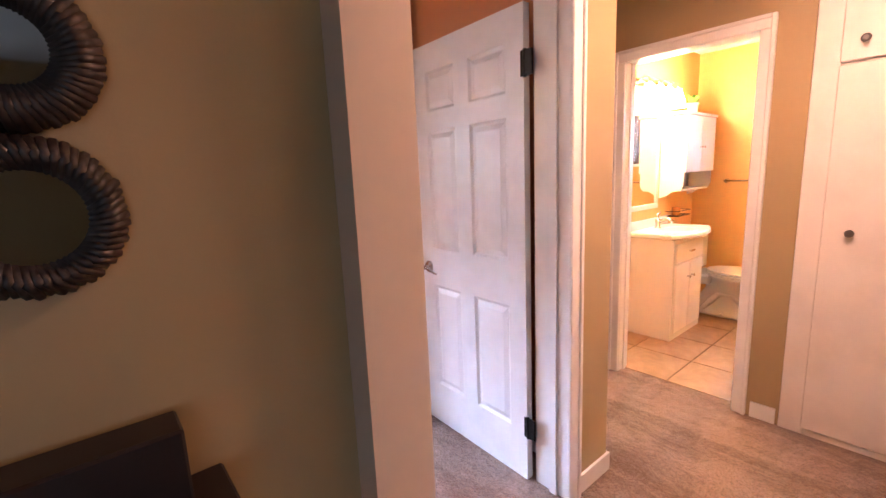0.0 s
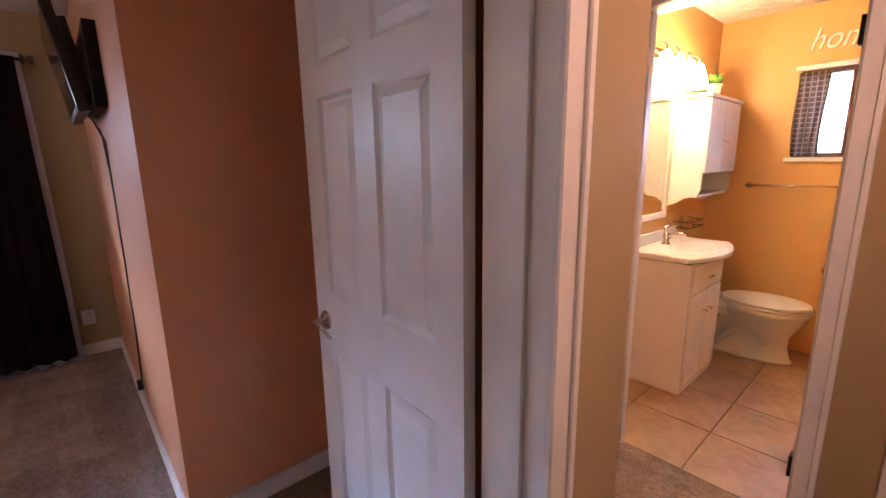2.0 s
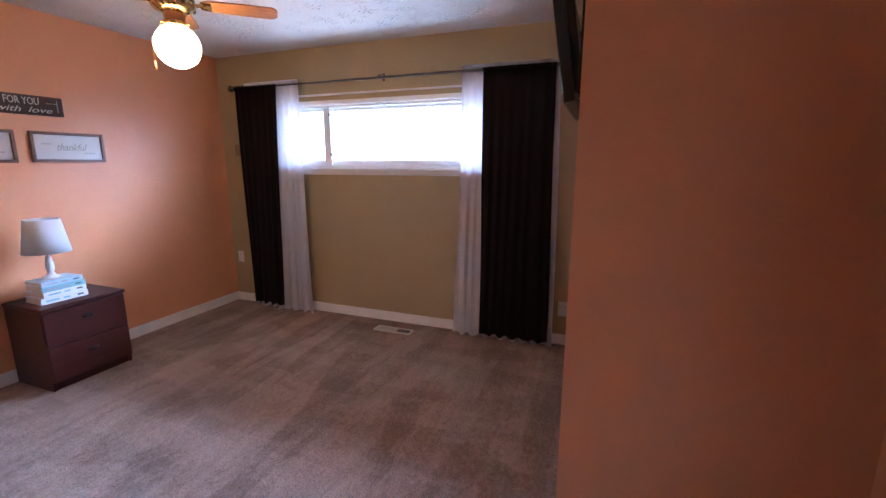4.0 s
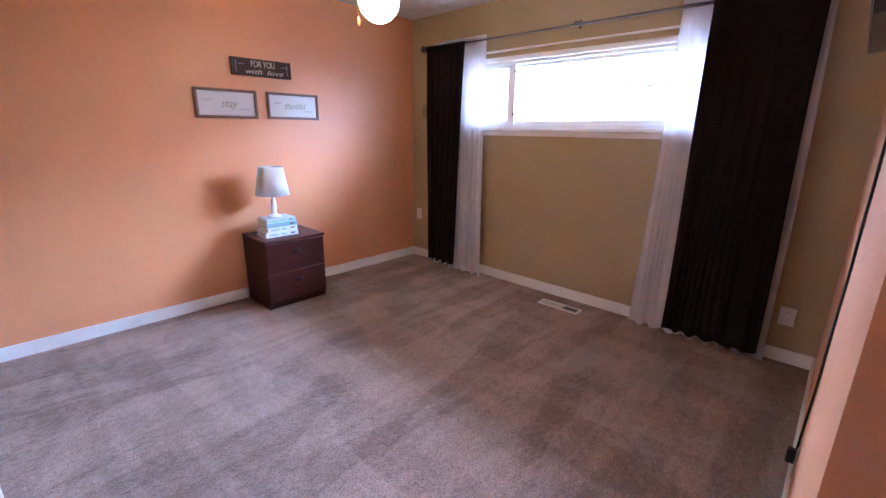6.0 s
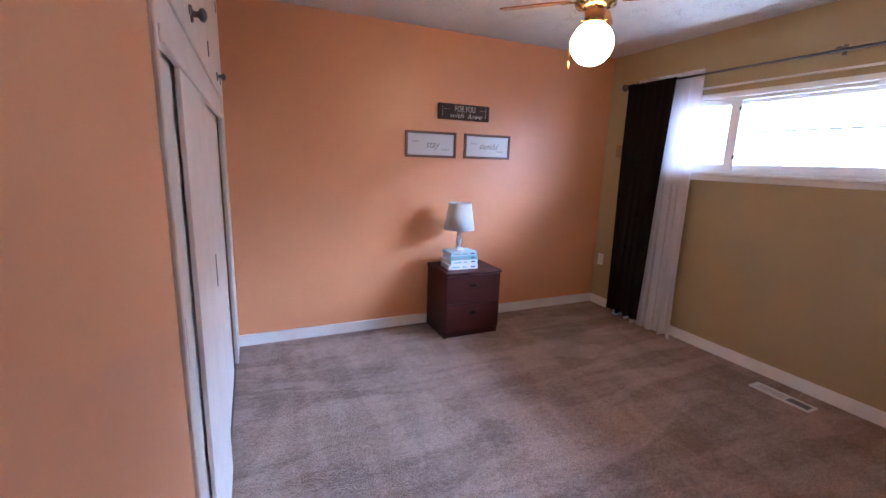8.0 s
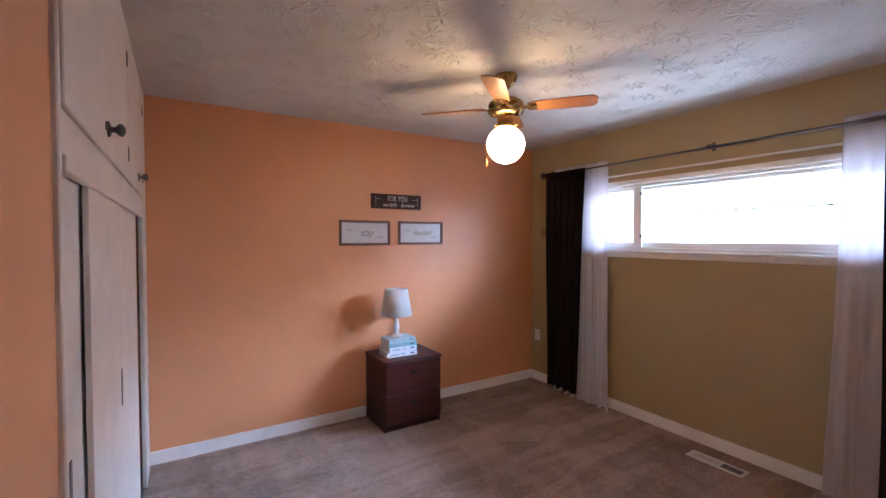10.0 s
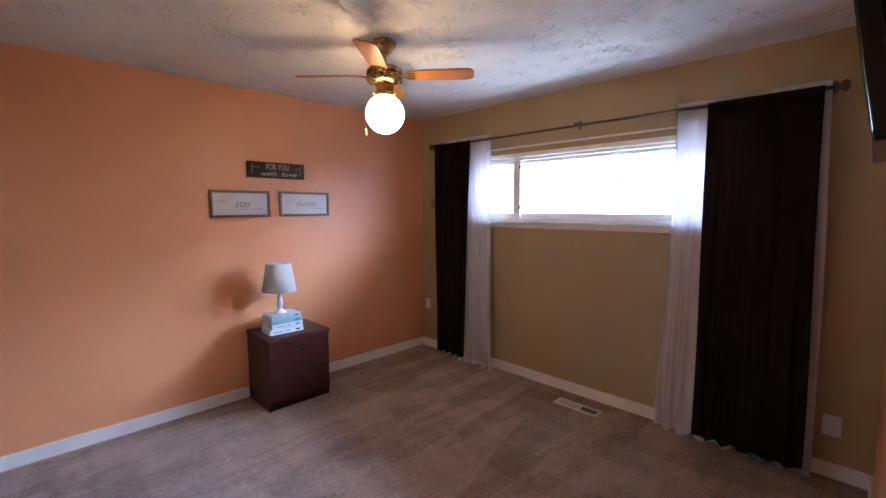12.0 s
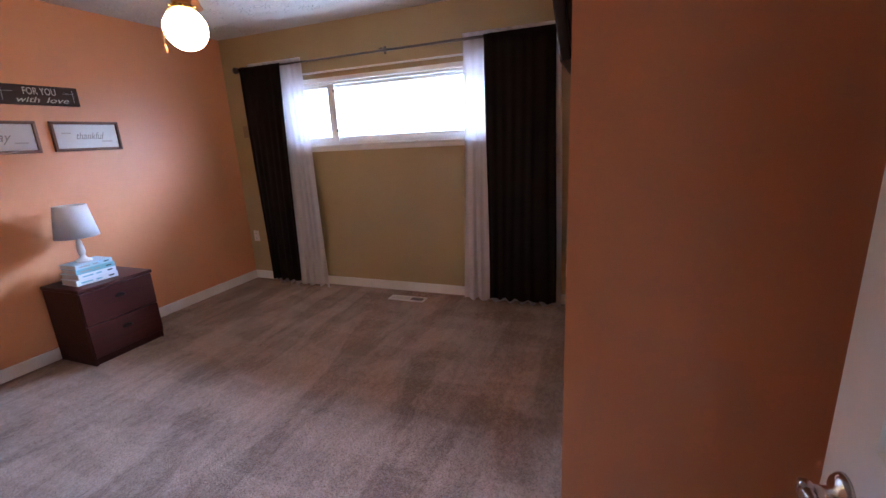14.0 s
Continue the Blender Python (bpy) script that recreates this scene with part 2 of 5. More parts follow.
BOOKWHITE = plain("white_cover", (0.72, 0.74, 0.78), 0.4)
BOOKTEAL = plain("teal_cover", (0.22, 0.44, 0.50), 0.4)
PAGES = plain("book_pages", (0.70, 0.66, 0.58), 0.8)
GROUT = plain("tile_grout", (0.16, 0.10, 0.06), 0.9)
TILE = floor_tile()
MIRROR = mirror_glass()
GLASS = window_glass()
GLOBE = glowing("lit_opal_globe", (1.0, 0.62, 0.30), 60.0)
VANITYGLOW = glowing("lit_frosted_shade", (1.0, 0.66, 0.27), 140.0)
LEAF = plain("green_leaf", (0.10, 0.24, 0.03), 0.5)
AMBERGLASS = plain("amber_candle_glass", (0.45, 0.20, 0.04), 0.15)
DARKBLIND = checked_cloth("brown_checked_cloth", (0.13, 0.085, 0.07), (0.30, 0.25, 0.22))
GRASS = plain("grass_ground", (0.07, 0.11, 0.035), 0.95)
WICKER = wood("dark_wicker", (0.010, 0.007, 0.006), (0.055, 0.035, 0.026), 0.5, (1, 1, 1), 60)
SKYGLOW = glowing("overcast_distance", (0.76, 0.86, 1.0), 26.0)
HALLGLOW = glowing("lit_hall_dome", (1.0, 0.50, 0.30), 175.0)

# ---- builders ----


def box(bm, lo, hi, bevel=0.0, segments=1):
    """A box between two corners, with rounded edges if bevel is given."""
    made = bmesh.ops.create_cube(bm, size=1.0)["verts"]
    for v in made:
        v.co = [(a + b) / 2 + c * (b - a) for a, b, c in zip(lo, hi, v.co)]
    if bevel:
        edges = {e for v in made for e in v.link_edges}
        bmesh.ops.bevel(bm, geom=list(edges), offset=bevel, segments=segments, profile=0.6, affect="EDGES")
    return made


def lathe(bm, profile, at=(0, 0, 0), steps=24, turn=None):
    """A turned body from (radius, height) pairs about the vertical through at."""
    rings = []
    for r, z in profile:
        ring = []
        for i in range(steps):
            a = 2 * math.pi * i / steps
            p = Vector((r * math.cos(a), r * math.sin(a), z))
            ring.append(bm.verts.new(Vector(at) + (turn @ p if turn else p)))
        rings.append(ring)
    for low, high in zip(rings, rings[1:]):
        for i in range(steps):
            f = bm.faces.new((low[i], low[(i + 1) % steps], high[(i + 1) % steps], high[i]))
            f.smooth = True
    for ring, flip in ((rings[0], True), (rings[-1], False)):
        bm.faces.new(ring[::-1] if flip else ring)


def tube(bm, points, radius, steps=8):
    """A round bar along points; radius may be one number or one for each point."""
    points = [Vector(p) for p in points]
    rings = []
    side = None
    for i, p in enumerate(points):
        way = (points[min(i + 1, len(points) - 1)] - points[max(i - 1, 0)]).normalized()
        if side is None:
            side = way.cross(Vector((0, 0, 1)) if abs(way.z) < 0.9 else Vector((1, 0, 0))).normalized()
        side = (side - way * side.dot(way)).normalized()
        up = way.cross(side)
        r = radius if isinstance(radius, (int, float)) else radius[i]
        rings.append([bm.verts.new(p + r * (math.cos(2 * math.pi * k / steps) * side + math.sin(2 * math.pi * k / steps) * up)) for k in range(steps)])
    for a, b in zip(rings, rings[1:]):
        for k in range(steps):
            f = bm.faces.new((a[k], a[(k + 1) % steps], b[(k + 1) % steps], b[k]))
            f.smooth = True
    bm.faces.new(rings[0][::-1])
    bm.faces.new(rings[-1])


def finish(name, bm, material, parent=None):
    mesh = bpy.data.meshes.new(name)
    bmesh.ops.recalc_face_normals(bm, faces=bm.faces[:])
    bm.to_mesh(mesh)
    bm.free()
    mesh.materials.append(material)
    ob = new(name, mesh)
    ob.parent = parent
    return ob


def part(name, bm, material, parent, label=""):
    return tagged(finish(name, bm, material, parent), label)


def box_part(name, lo, hi, material, parent, bevel=0.002, label=""):
    bm = bmesh.new()
    box(bm, lo, hi, bevel)
    return part(name, bm, material, parent, label)


def thing(name, label, category, at=(0, 0, 0), group="", kind=""):
    """An Empty at a thing's base, under which its parts hang; parts are given in the thing's own metres."""
    ob = new(name)
    ob.location = at
    ob.empty_display_size = 0.1
    return tagged(ob, label, category, group, kind)


def wall(name, boxes, paints, label):
    """A wall out of blocks butted end to end. paints: the paint for all faces, or a function of a face's centre and normal that gives a slot."""
    bm = bmesh.new()
    for lo, hi in boxes:
        box(bm, lo, hi)
    bmesh.ops.recalc_face_normals(bm, faces=bm.faces[:])
    materials, choose = paints if isinstance(paints, tuple) else ((paints,), None)
    if choose:
        for f in bm.faces:
            f.material_index = choose(f.calc_center_median(), f.normal)
    mesh = bpy.data.meshes.new(name)
    bm.to_mesh(mesh)
    bm.free()
    for m in materials:
        mesh.materials.append(m)
    return tagged(new(name, mesh), label, "wall", kind="structure")


def lettering(name, text, size, m, material, parent, width=0.0, shear=0.0, depth=0.0015):
    """Raised letters in the built-in font, as a mesh, centred on the pose m and squeezed to a width."""
    curve = bpy.data.curves.new(name, "FONT")
    curve.body, curve.size, curve.extrude, curve.shear = text, size, depth, shear
    curve.align_x, curve.align_y, curve.resolution_u = "CENTER", "CENTER", 3
    holder = new(name, curve)
    bpy.context.view_layer.update()
    mesh = bpy.data.meshes.new_from_object(holder.evaluated_get(bpy.context.evaluated_depsgraph_get()))
    bpy.data.objects.remove(holder)
    if width:
        xs = [v.co.x for v in mesh.vertices]
        f = width / (max(xs) - min(xs))
        for v in mesh.vertices:
            v.co.x *= f
    mesh.transform(m)
    mesh.materials.clear()
    mesh.materials.append(material)
    ob = new(name, mesh)
    ob.parent = parent
    return ob


H = 2.44
XTV, YTV = 3.561, -2.412
DOORY0, DOORY1 = -3.746, -3.575
CLO = -3.425
BX, BACK, BLEFT = 5.26, 7.33, -2.95

# ---- large structure ----
ground_bm = bmesh.new()
box(ground_bm, (-400, -400, -0.7), (400, 400, -0.5))
tagged(finish("ground", ground_bm, GRASS), "flat green lawn outside the house", "ground", kind="structure")

floor_bm = bmesh.new()
box(floor_bm, (-1.6, -8.2, -0.2), (5.345, 0.14, 0.0))
tagged(finish("floor", floor_bm, CARPET), "beige-grey cut-pile carpet with vacuum strokes", "carpet floor", kind="structure")

ceiling_bm = bmesh.new()
box(ceiling_bm, (-1.6, -8.2, H), (7.6, 0.2, H + 0.15))
tagged(finish("ceiling", ceiling_bm, CEILING), "white ceiling with stomped plaster texture", "ceiling", kind="structure")

WX0, WX1, WZ0, WZ1 = 0.78, 3.06, 1.40, 1.95
wall("wall_window", [((-0.12, 0, 0), (XTV, 0.14, WZ0)), ((-0.12, 0, WZ1), (XTV, 0.14, H)),
                     ((-0.12, 0, WZ0), (WX0, 0.14, WZ1)), ((WX1, 0, WZ0), (XTV, 0.14, WZ1))], TAN, "olive tan painted bedroom wall with a high window")
wall("wall_orange", [((-0.12, -3.93, 0), (0, 0, H))], ORANGE, "bright orange painted bedroom wall")


def two_sided(c, n):
    """Orange towards the bedroom, tan towards the hall."""
    return 0 if n.y > 0.5 or (n.x < -0.5 and c.y > -3.6 and c.x > 3.3) or (n.x > 0.5 and c.y > -3.5) else 1


wall("wall_closet_back", [((-0.12, -3.93, 0), (2.39, -3.85, H))], TAN, "tan painted living room wall behind the closet")
wall("wall_closet_side", [((2.39, -3.93, 0), (2.935, CLO, H))], ((ORANGE, TAN), two_sided), "wall block beside the closet, orange towards the bedroom")
wall("wall_hall_pier", [((2.935, -4.0, 0), (3.08, CLO, H))], ((ORANGE, BEIGE), two_sided), "beige pier at the mouth of the hall")
wall("wall_bedroom_door", [((3.08, DOORY0, 0), (3.17, DOORY1, H)), ((3.99, DOORY0, 0), (4.28, DOORY1, H)), ((3.17, DOORY0, 2.06), (3.99, DOORY1, H))],
     ((ORANGE, TAN), lambda c, n: 0 if n.y > 0.5 else 1), "hall wall with the bedroom doorway, tan towards the hall")
wall("wall_alcove", [((4.15, DOORY1, 0), (4.28, YTV, H))], ((ORANGE, TAN), lambda c, n: 0 if n.x < -0.5 else 1), "orange wall behind the open door")
wall("wall_television", [((XTV, YTV, 0), (4.28, 0.14, H))], ((ORANGE, TAN), lambda c, n: 1 if n.x > 0.5 else 0), "orange wall block with the television")
wall("wall_corridor_end", [((4.28, -2.3, 0), (5.26, -2.2, H))], TAN, "tan wall at the end of the side corridor")
DY0, DY1, DZ = -3.985, -3.275, 2.05
wall("wall_bathroom", [((BX, -4.92, 0), (BX + 0.12, DY0, H)), ((BX, DY1, 0), (BX + 0.12, -2.2, H)), ((BX, DY0, DZ), (BX + 0.12, DY1, H))],
     ((TAN, AMBER), lambda c, n: 1 if n.x > 0.5 else 0), "tan hall wall with the bathroom doorway")
wall("wall_hall_south", [((2.9, -5.05, 0), (5.38, -4.93, H))], TAN, "tan painted hall wall")
wall("wall_living_east", [((2.9, -8.2, 0), (3.02, -5.05, H))], TAN, "tan living room wall")
wall("wall_living_west", [((-1.6, -8.2, 0), (-1.5, -3.93, H))], TAN, "tan living room wall")
wall("wall_living_north", [((-1.6, -3.93, 0), (-0.12, -3.85, H))], TAN, "tan living room wall")
wall("wall_living_south", [((-1.5, -8.2, 0), (2.9, -8.1, 0.85)), ((-1.5, -8.2, 2.15), (2.9, -8.1, H)), ((-1.5, -8.2, 0.85), (-0.5, -8.1, 2.15)), ((1.7, -8.2, 0.85), (2.9, -8.1, 2.15))], TAN, "tan living room wall with a window")
BWY0, BWY1, BWZ0, BWZ1 = -4.02, -3.47, 1.43, 2.02
wall("wall_bath_left", [((BX + 0.12, BLEFT, 0), (BACK, BLEFT + 0.1, H))], AMBER, "amber painted bathroom wall")
wall("wall_bath_right", [((BX + 0.12, -5.0, 0), (BACK, -4.9, H))], AMBER, "amber painted bathroom wall")
wall("wall_bath_back", [((BACK, -5.0, 0), (BACK + 0.12, -2.85, BWZ0)), ((BACK, -5.0, BWZ1), (BACK + 0.12, -2.85, H)),
                        ((BACK, -5.0, BWZ0), (BACK + 0.12, BWY0, BWZ1)), ((BACK, BWY1, BWZ0), (BACK + 0.12, -2.85, BWZ1))], AMBER, "amber painted bathroom wall with a small window")

# an overcast distance outside each window
for at, size in (((1.9, 70, 6), (160, 0.1, 60)), ((90, -3.7, 6), (0.1, 160, 60))):
    bm = bmesh.new()
    box(bm, [a - s / 2 for a, s in zip(at, size)], [a + s / 2 for a, s in zip(at, size)])
    tagged(finish("backdrop", bm, SKYGLOW), "pale overcast sky and far haze", "backdrop", kind="structure")


def baseboard(x0, y0, x1, y1, nx, ny, height=0.088, thick=0.014):
    """A white skirting board along a wall from one floor point to another; n is the way out of the wall."""
    bm = bmesh.new()
    lo = (min(x0, x1, x0 + nx * thick, x1 + nx * thick), min(y0, y1, y0 + ny * thick, y1 + ny * thick), 0.0)
    hi = (max(x0, x1, x0 + nx * thick, x1 + nx * thick), max(y0, y1, y0 + ny * thick, y1 + ny * thick), height)
    box(bm, lo, hi, 0.004, 2)
    return tagged(finish("baseboard", bm, WHITE), "white painted wooden baseboard", "baseboard", kind="structure")


# Unseen overhang, added to keep the high sky's light off the window.
bm = bmesh.new()
box(bm, (-1.6, 0.14, 2.62), (5.4, 0.75, 2.74), 0.01)
tagged(finish("roof_eave", bm, WHITE), "unseen white eave added over the bedroom window to block high sky", "eave", kind="structure")
baseboard(0, -0.001, 0, CLO, 1, 0)
baseboard(0.015, 0, XTV - 0.001, 0, 0, -1)
baseboard(XTV, -0.016, XTV, YTV - 0.014, -1, 0)
baseboard(XTV + 0.001, YTV, 4.149, YTV, 0, -1)
baseboard(4.15, YTV - 0.016, 4.15, DOORY1, -1, 0)
baseboard(2.41, CLO, 3.08, CLO, 0, 1)
baseboard(4.035, DOORY0, 4.294, DOORY0, 0, -1)
baseboard(4.28, DOORY0 + 0.001, 4.28, -2.31, 1, 0)
baseboard(BX, -3.185, BX, -2.31, -1, 0)
baseboard(BX, -4.175, BX, -4.06, -1, 0)
baseboard(4.725, -4.93, 5.24, -4.93, 0, 1)
baseboard(3.1, -4.93, 3.78, -4.93, 0, 1)

# ---- doors and openings ----


def door_trim(name, wall_axis, a0, a1, top, face, out, material, label, width=0.072, thick=0.018):
    """Casing round an opening on one face of a wall. wall_axis: 'x' or 'y', along which the wall runs."""
    t = thing(name, label, "door trim", kind="structure")
    side = lambda p, q: (min(p, q), max(p, q))
    f0, f1 = side(face, face + out * thick)
    g0, g1 = side(face, face + out * (thick + 0.008))

    def bar(n, u0, u1, z0, z1, edge):
        bm = bmesh.new()
        if wall_axis == "x":
            box(bm, (u0, f0, z0), (u1, f1, z1), 0.004)
            if edge is not None:
                box(bm, (edge[0], g0, edge[2]), (edge[1], g1, edge[3]), 0.003)
        else:
            box(bm, (f0, u0, z0), (f1, u1, z1), 0.004)
            if edge is not None:
                box(bm, (g0, edge[0], edge[2]), (g1, edge[1], edge[3]), 0.003)
        part(n, bm, material, t)

    w = width
    bar("side_casing", a0 - w, a0, 0.0, top, (a0 - w - 0.002, a0 - w + 0.018, 0, top + w))
    bar("side_casing", a1, a1 + w, 0.0, top, (a1 + w - 0.018, a1 + w + 0.002, 0, top + w))
    bar("head_casing", a0 - w + 0.018, a1 + w - 0.018, top, top + w, (a0 - w + 0.018, a1 + w - 0.018, top + w - 0.018, top + w + 0.002))
    return t


door_trim("trim", "x", 3.185, 3.964, 2.045, DOORY0, -1, WHITE, "white moulded casing round the bedroom doorway")
door_trim("trim", "x", 3.185, 4.06, 2.045, DOORY1, 1, WHITE, "white moulded casing inside the bedroom doorway", 0.07)
door_trim("trim", "y", DY0 + 0.012, DY1 - 0.012, DZ - 0.012, BX, -1, WHITE, "white moulded casing round the bathroom doorway", 0.066)


def jamb_x():
    t = thing("door_frame", "white painted door frame with a stop", "door frame", kind="structure")
    for n, lo, hi in (("jamb", (3.17, DOORY0, 0), (3.185, DOORY1, 2.06)), ("jamb", (3.977, DOORY0, 0), (3.99, DOORY1, 2.06)), ("head", (3.185, DOORY0, 2.045), (3.977, DOORY1, 2.06)),
                      ("stop", (3.185, DOORY0 + 0.055, 0), (3.197, DOORY0 + 0.09, 2.045)), ("stop", (3.965, DOORY0 + 0.055, 0), (3.977, DOORY0 + 0.09, 2.045)),
                      ("stop", (3.197, DOORY0 + 0.055, 2.033), (3.965, DOORY0 + 0.09, 2.045))):
        box_part(n, lo, hi, WHITE, t, 0.002)


jamb_x()


def jamb_y():
    t = thing("door_frame", "white painted bathroom door frame", "door frame", kind="structure")
    x0, x1 = BX, BX + 0.12
    for n, lo, hi in (("jamb", (x0, DY0, 0), (x1, DY0 + 0.013, DZ)), ("jamb", (x0, DY1 - 0.013, 0), (x1, DY1, DZ)), ("head", (x0, DY0 + 0.013, DZ - 0.013), (x1, DY1 - 0.013, DZ)),
                      ("stop", (x0 + 0.05, DY0 + 0.013, 0), (x0 + 0.08, DY0 + 0.024, DZ - 0.013)), ("stop", (x0 + 0.05, DY1 - 0.024, 0), (x0 + 0.08, DY1 - 0.013, DZ - 0.013))):
        box_part(n, lo, hi, WHITE, t, 0.002)
    for z in (0.235, 1.83):
        box_part("hinge", (x1 - 0.032, DY0 + 0.013, z - 0.045), (x1 + 0.012, DY0 + 0.040, z + 0.045), BLACKMETAL, t, 0.001, "dark metal hinge")


jamb_y()


def panel_field(bm, face, out, u0, u1, z0, z1, place):
    """A raised panel: sunk round its rim, sloping up to a flat field. place maps (depth, u, z) to a point."""
    def rect(d, inset):
        return [bm.verts.new(place(face + out * d, u, z)) for u, z in ((u0 + inset, z0 + inset), (u1 - inset, z0 + inset), (u1 - inset, z1 - inset), (u0 + inset, z1 - inset))]
    rings = [rect(0.0, 0.0), rect(-0.009, 0.012), rect(-0.009, 0.018), rect(-0.001, 0.040)]
    for a, b in zip(rings, rings[1:]):
        for i in range(4):
            bm.faces.new((a[i], a[(i + 1) % 4], b[(i + 1) % 4], b[i]))
    bm.faces.new(rings[-1])


def panel_door(name, label, length, height, thick, material):
    """A six-panel door leaf in its own metres: hinge edge at y = 0, running to y = length, faces at x = 0 and x = thick."""
    t = thing(name, label, "door", kind="structure")
    w = length
    stiles = ((0.0, 0.095), (w / 2 - 0.05, w / 2 + 0.05), (w - 0.108, w))
    rails = ((0.0, 0.235), (0.81, 1.01), (1.615, 1.71), (1.90, height))
    columns = ((0.095, w / 2 - 0.05), (w / 2 + 0.05, w - 0.108))
    rows = ((0.235, 0.81), (1.01, 1.615), (1.71, 1.90))
    for n, (y0, y1) in zip(("stile", "mullion", "stile"), stiles):
        box_part(n, (0, y0, 0), (thick, y1, height), material, t, 0.0)
    for z0, z1 in rails:
        bm = bmesh.new()
        for y0, y1 in columns:
            box(bm, (0, y0, z0), (thick, y1, z1))
        part("rail", bm, material, t)
    for y0, y1 in columns:
        for z0, z1 in rows:
            bm = bmesh.new()
            panel_field(bm, 0.0, -1, y0, y1, z0, z1, lambda d, u, z: (d, u, z))
            panel_field(bm, thick, 1, y0, y1, z0, z1, lambda d, u, z: (d, u, z))
            part("panel", bm, material, t)
    return t


def lever_handle(parent, y, z, face, out, material, droop):
    """A round rosette with a wavy lever that points back to the hinge."""
    bm = bmesh.new()
    turn = Matrix.Rotation(radians(90 * out), 3, "Y")
    lathe(bm, [(0.033, 0.0), (0.033, 0.004), (0.028, 0.010), (0.012, 0.014), (0.011, 0.034), (0.015, 0.038), (0.015, 0.048), (0.004, 0.052)], (face, y, z), 20, turn)
    x = face + out * 0.043
    pts = [(x, y - 0.115 * s, z + 0.007 * math.sin(s * 5.6) - droop * s * s) for s in [i / 9 for i in range(10)]]
    tube(bm, pts, [0.010 - 0.0055 * i / 9 for i in range(10)], 10)
    return part("door_handle", bm, material, parent, "satin nickel lever handle")


leaf = panel_door("door_1", "white six-panel door standing open against the alcove", 0.748, 2.03, 0.035, DOORWHITE)
leaf.matrix_basis = pose(3.948, -3.550, 0.008, 0, 0, -1.6)
lever_handle(leaf, 0.680, 0.905, 0.0, -1, NICKEL, 0.014)
lever_handle(leaf, 0.680, 0.905, 0.035, 1, NICKEL, 0.014)
for z in (0.262, 1.807):
    bm = bmesh.new()
    box(bm, (-0.004, -0.045, z - 0.048), (0.006, 0.014, z + 0.048), 0.0015)
    tube(bm, [(0.0, -0.006, z - 0.052), (0.0, -0.006, z + 0.052)], 0.007, 10)
    part("hinge", bm, BLACKMETAL, leaf, "blackened metal hinge")


def hall_door():
    """A closed door on the hall's south wall, of which the casing shows."""
    t = panel_door("door_2", "white closed panel door on the hall wall", 0.76, 2.03, 0.035, DOORWHITE)
    t.matrix_basis = pose(4.635, -4.905, 0.008, 0, 0, 90)
    door_trim("trim", "x", 3.865, 4.645, 2.045, -4.93, 1, WHITE, "white moulded casing on the hall wall", 0.075, 0.022)


hall_door()

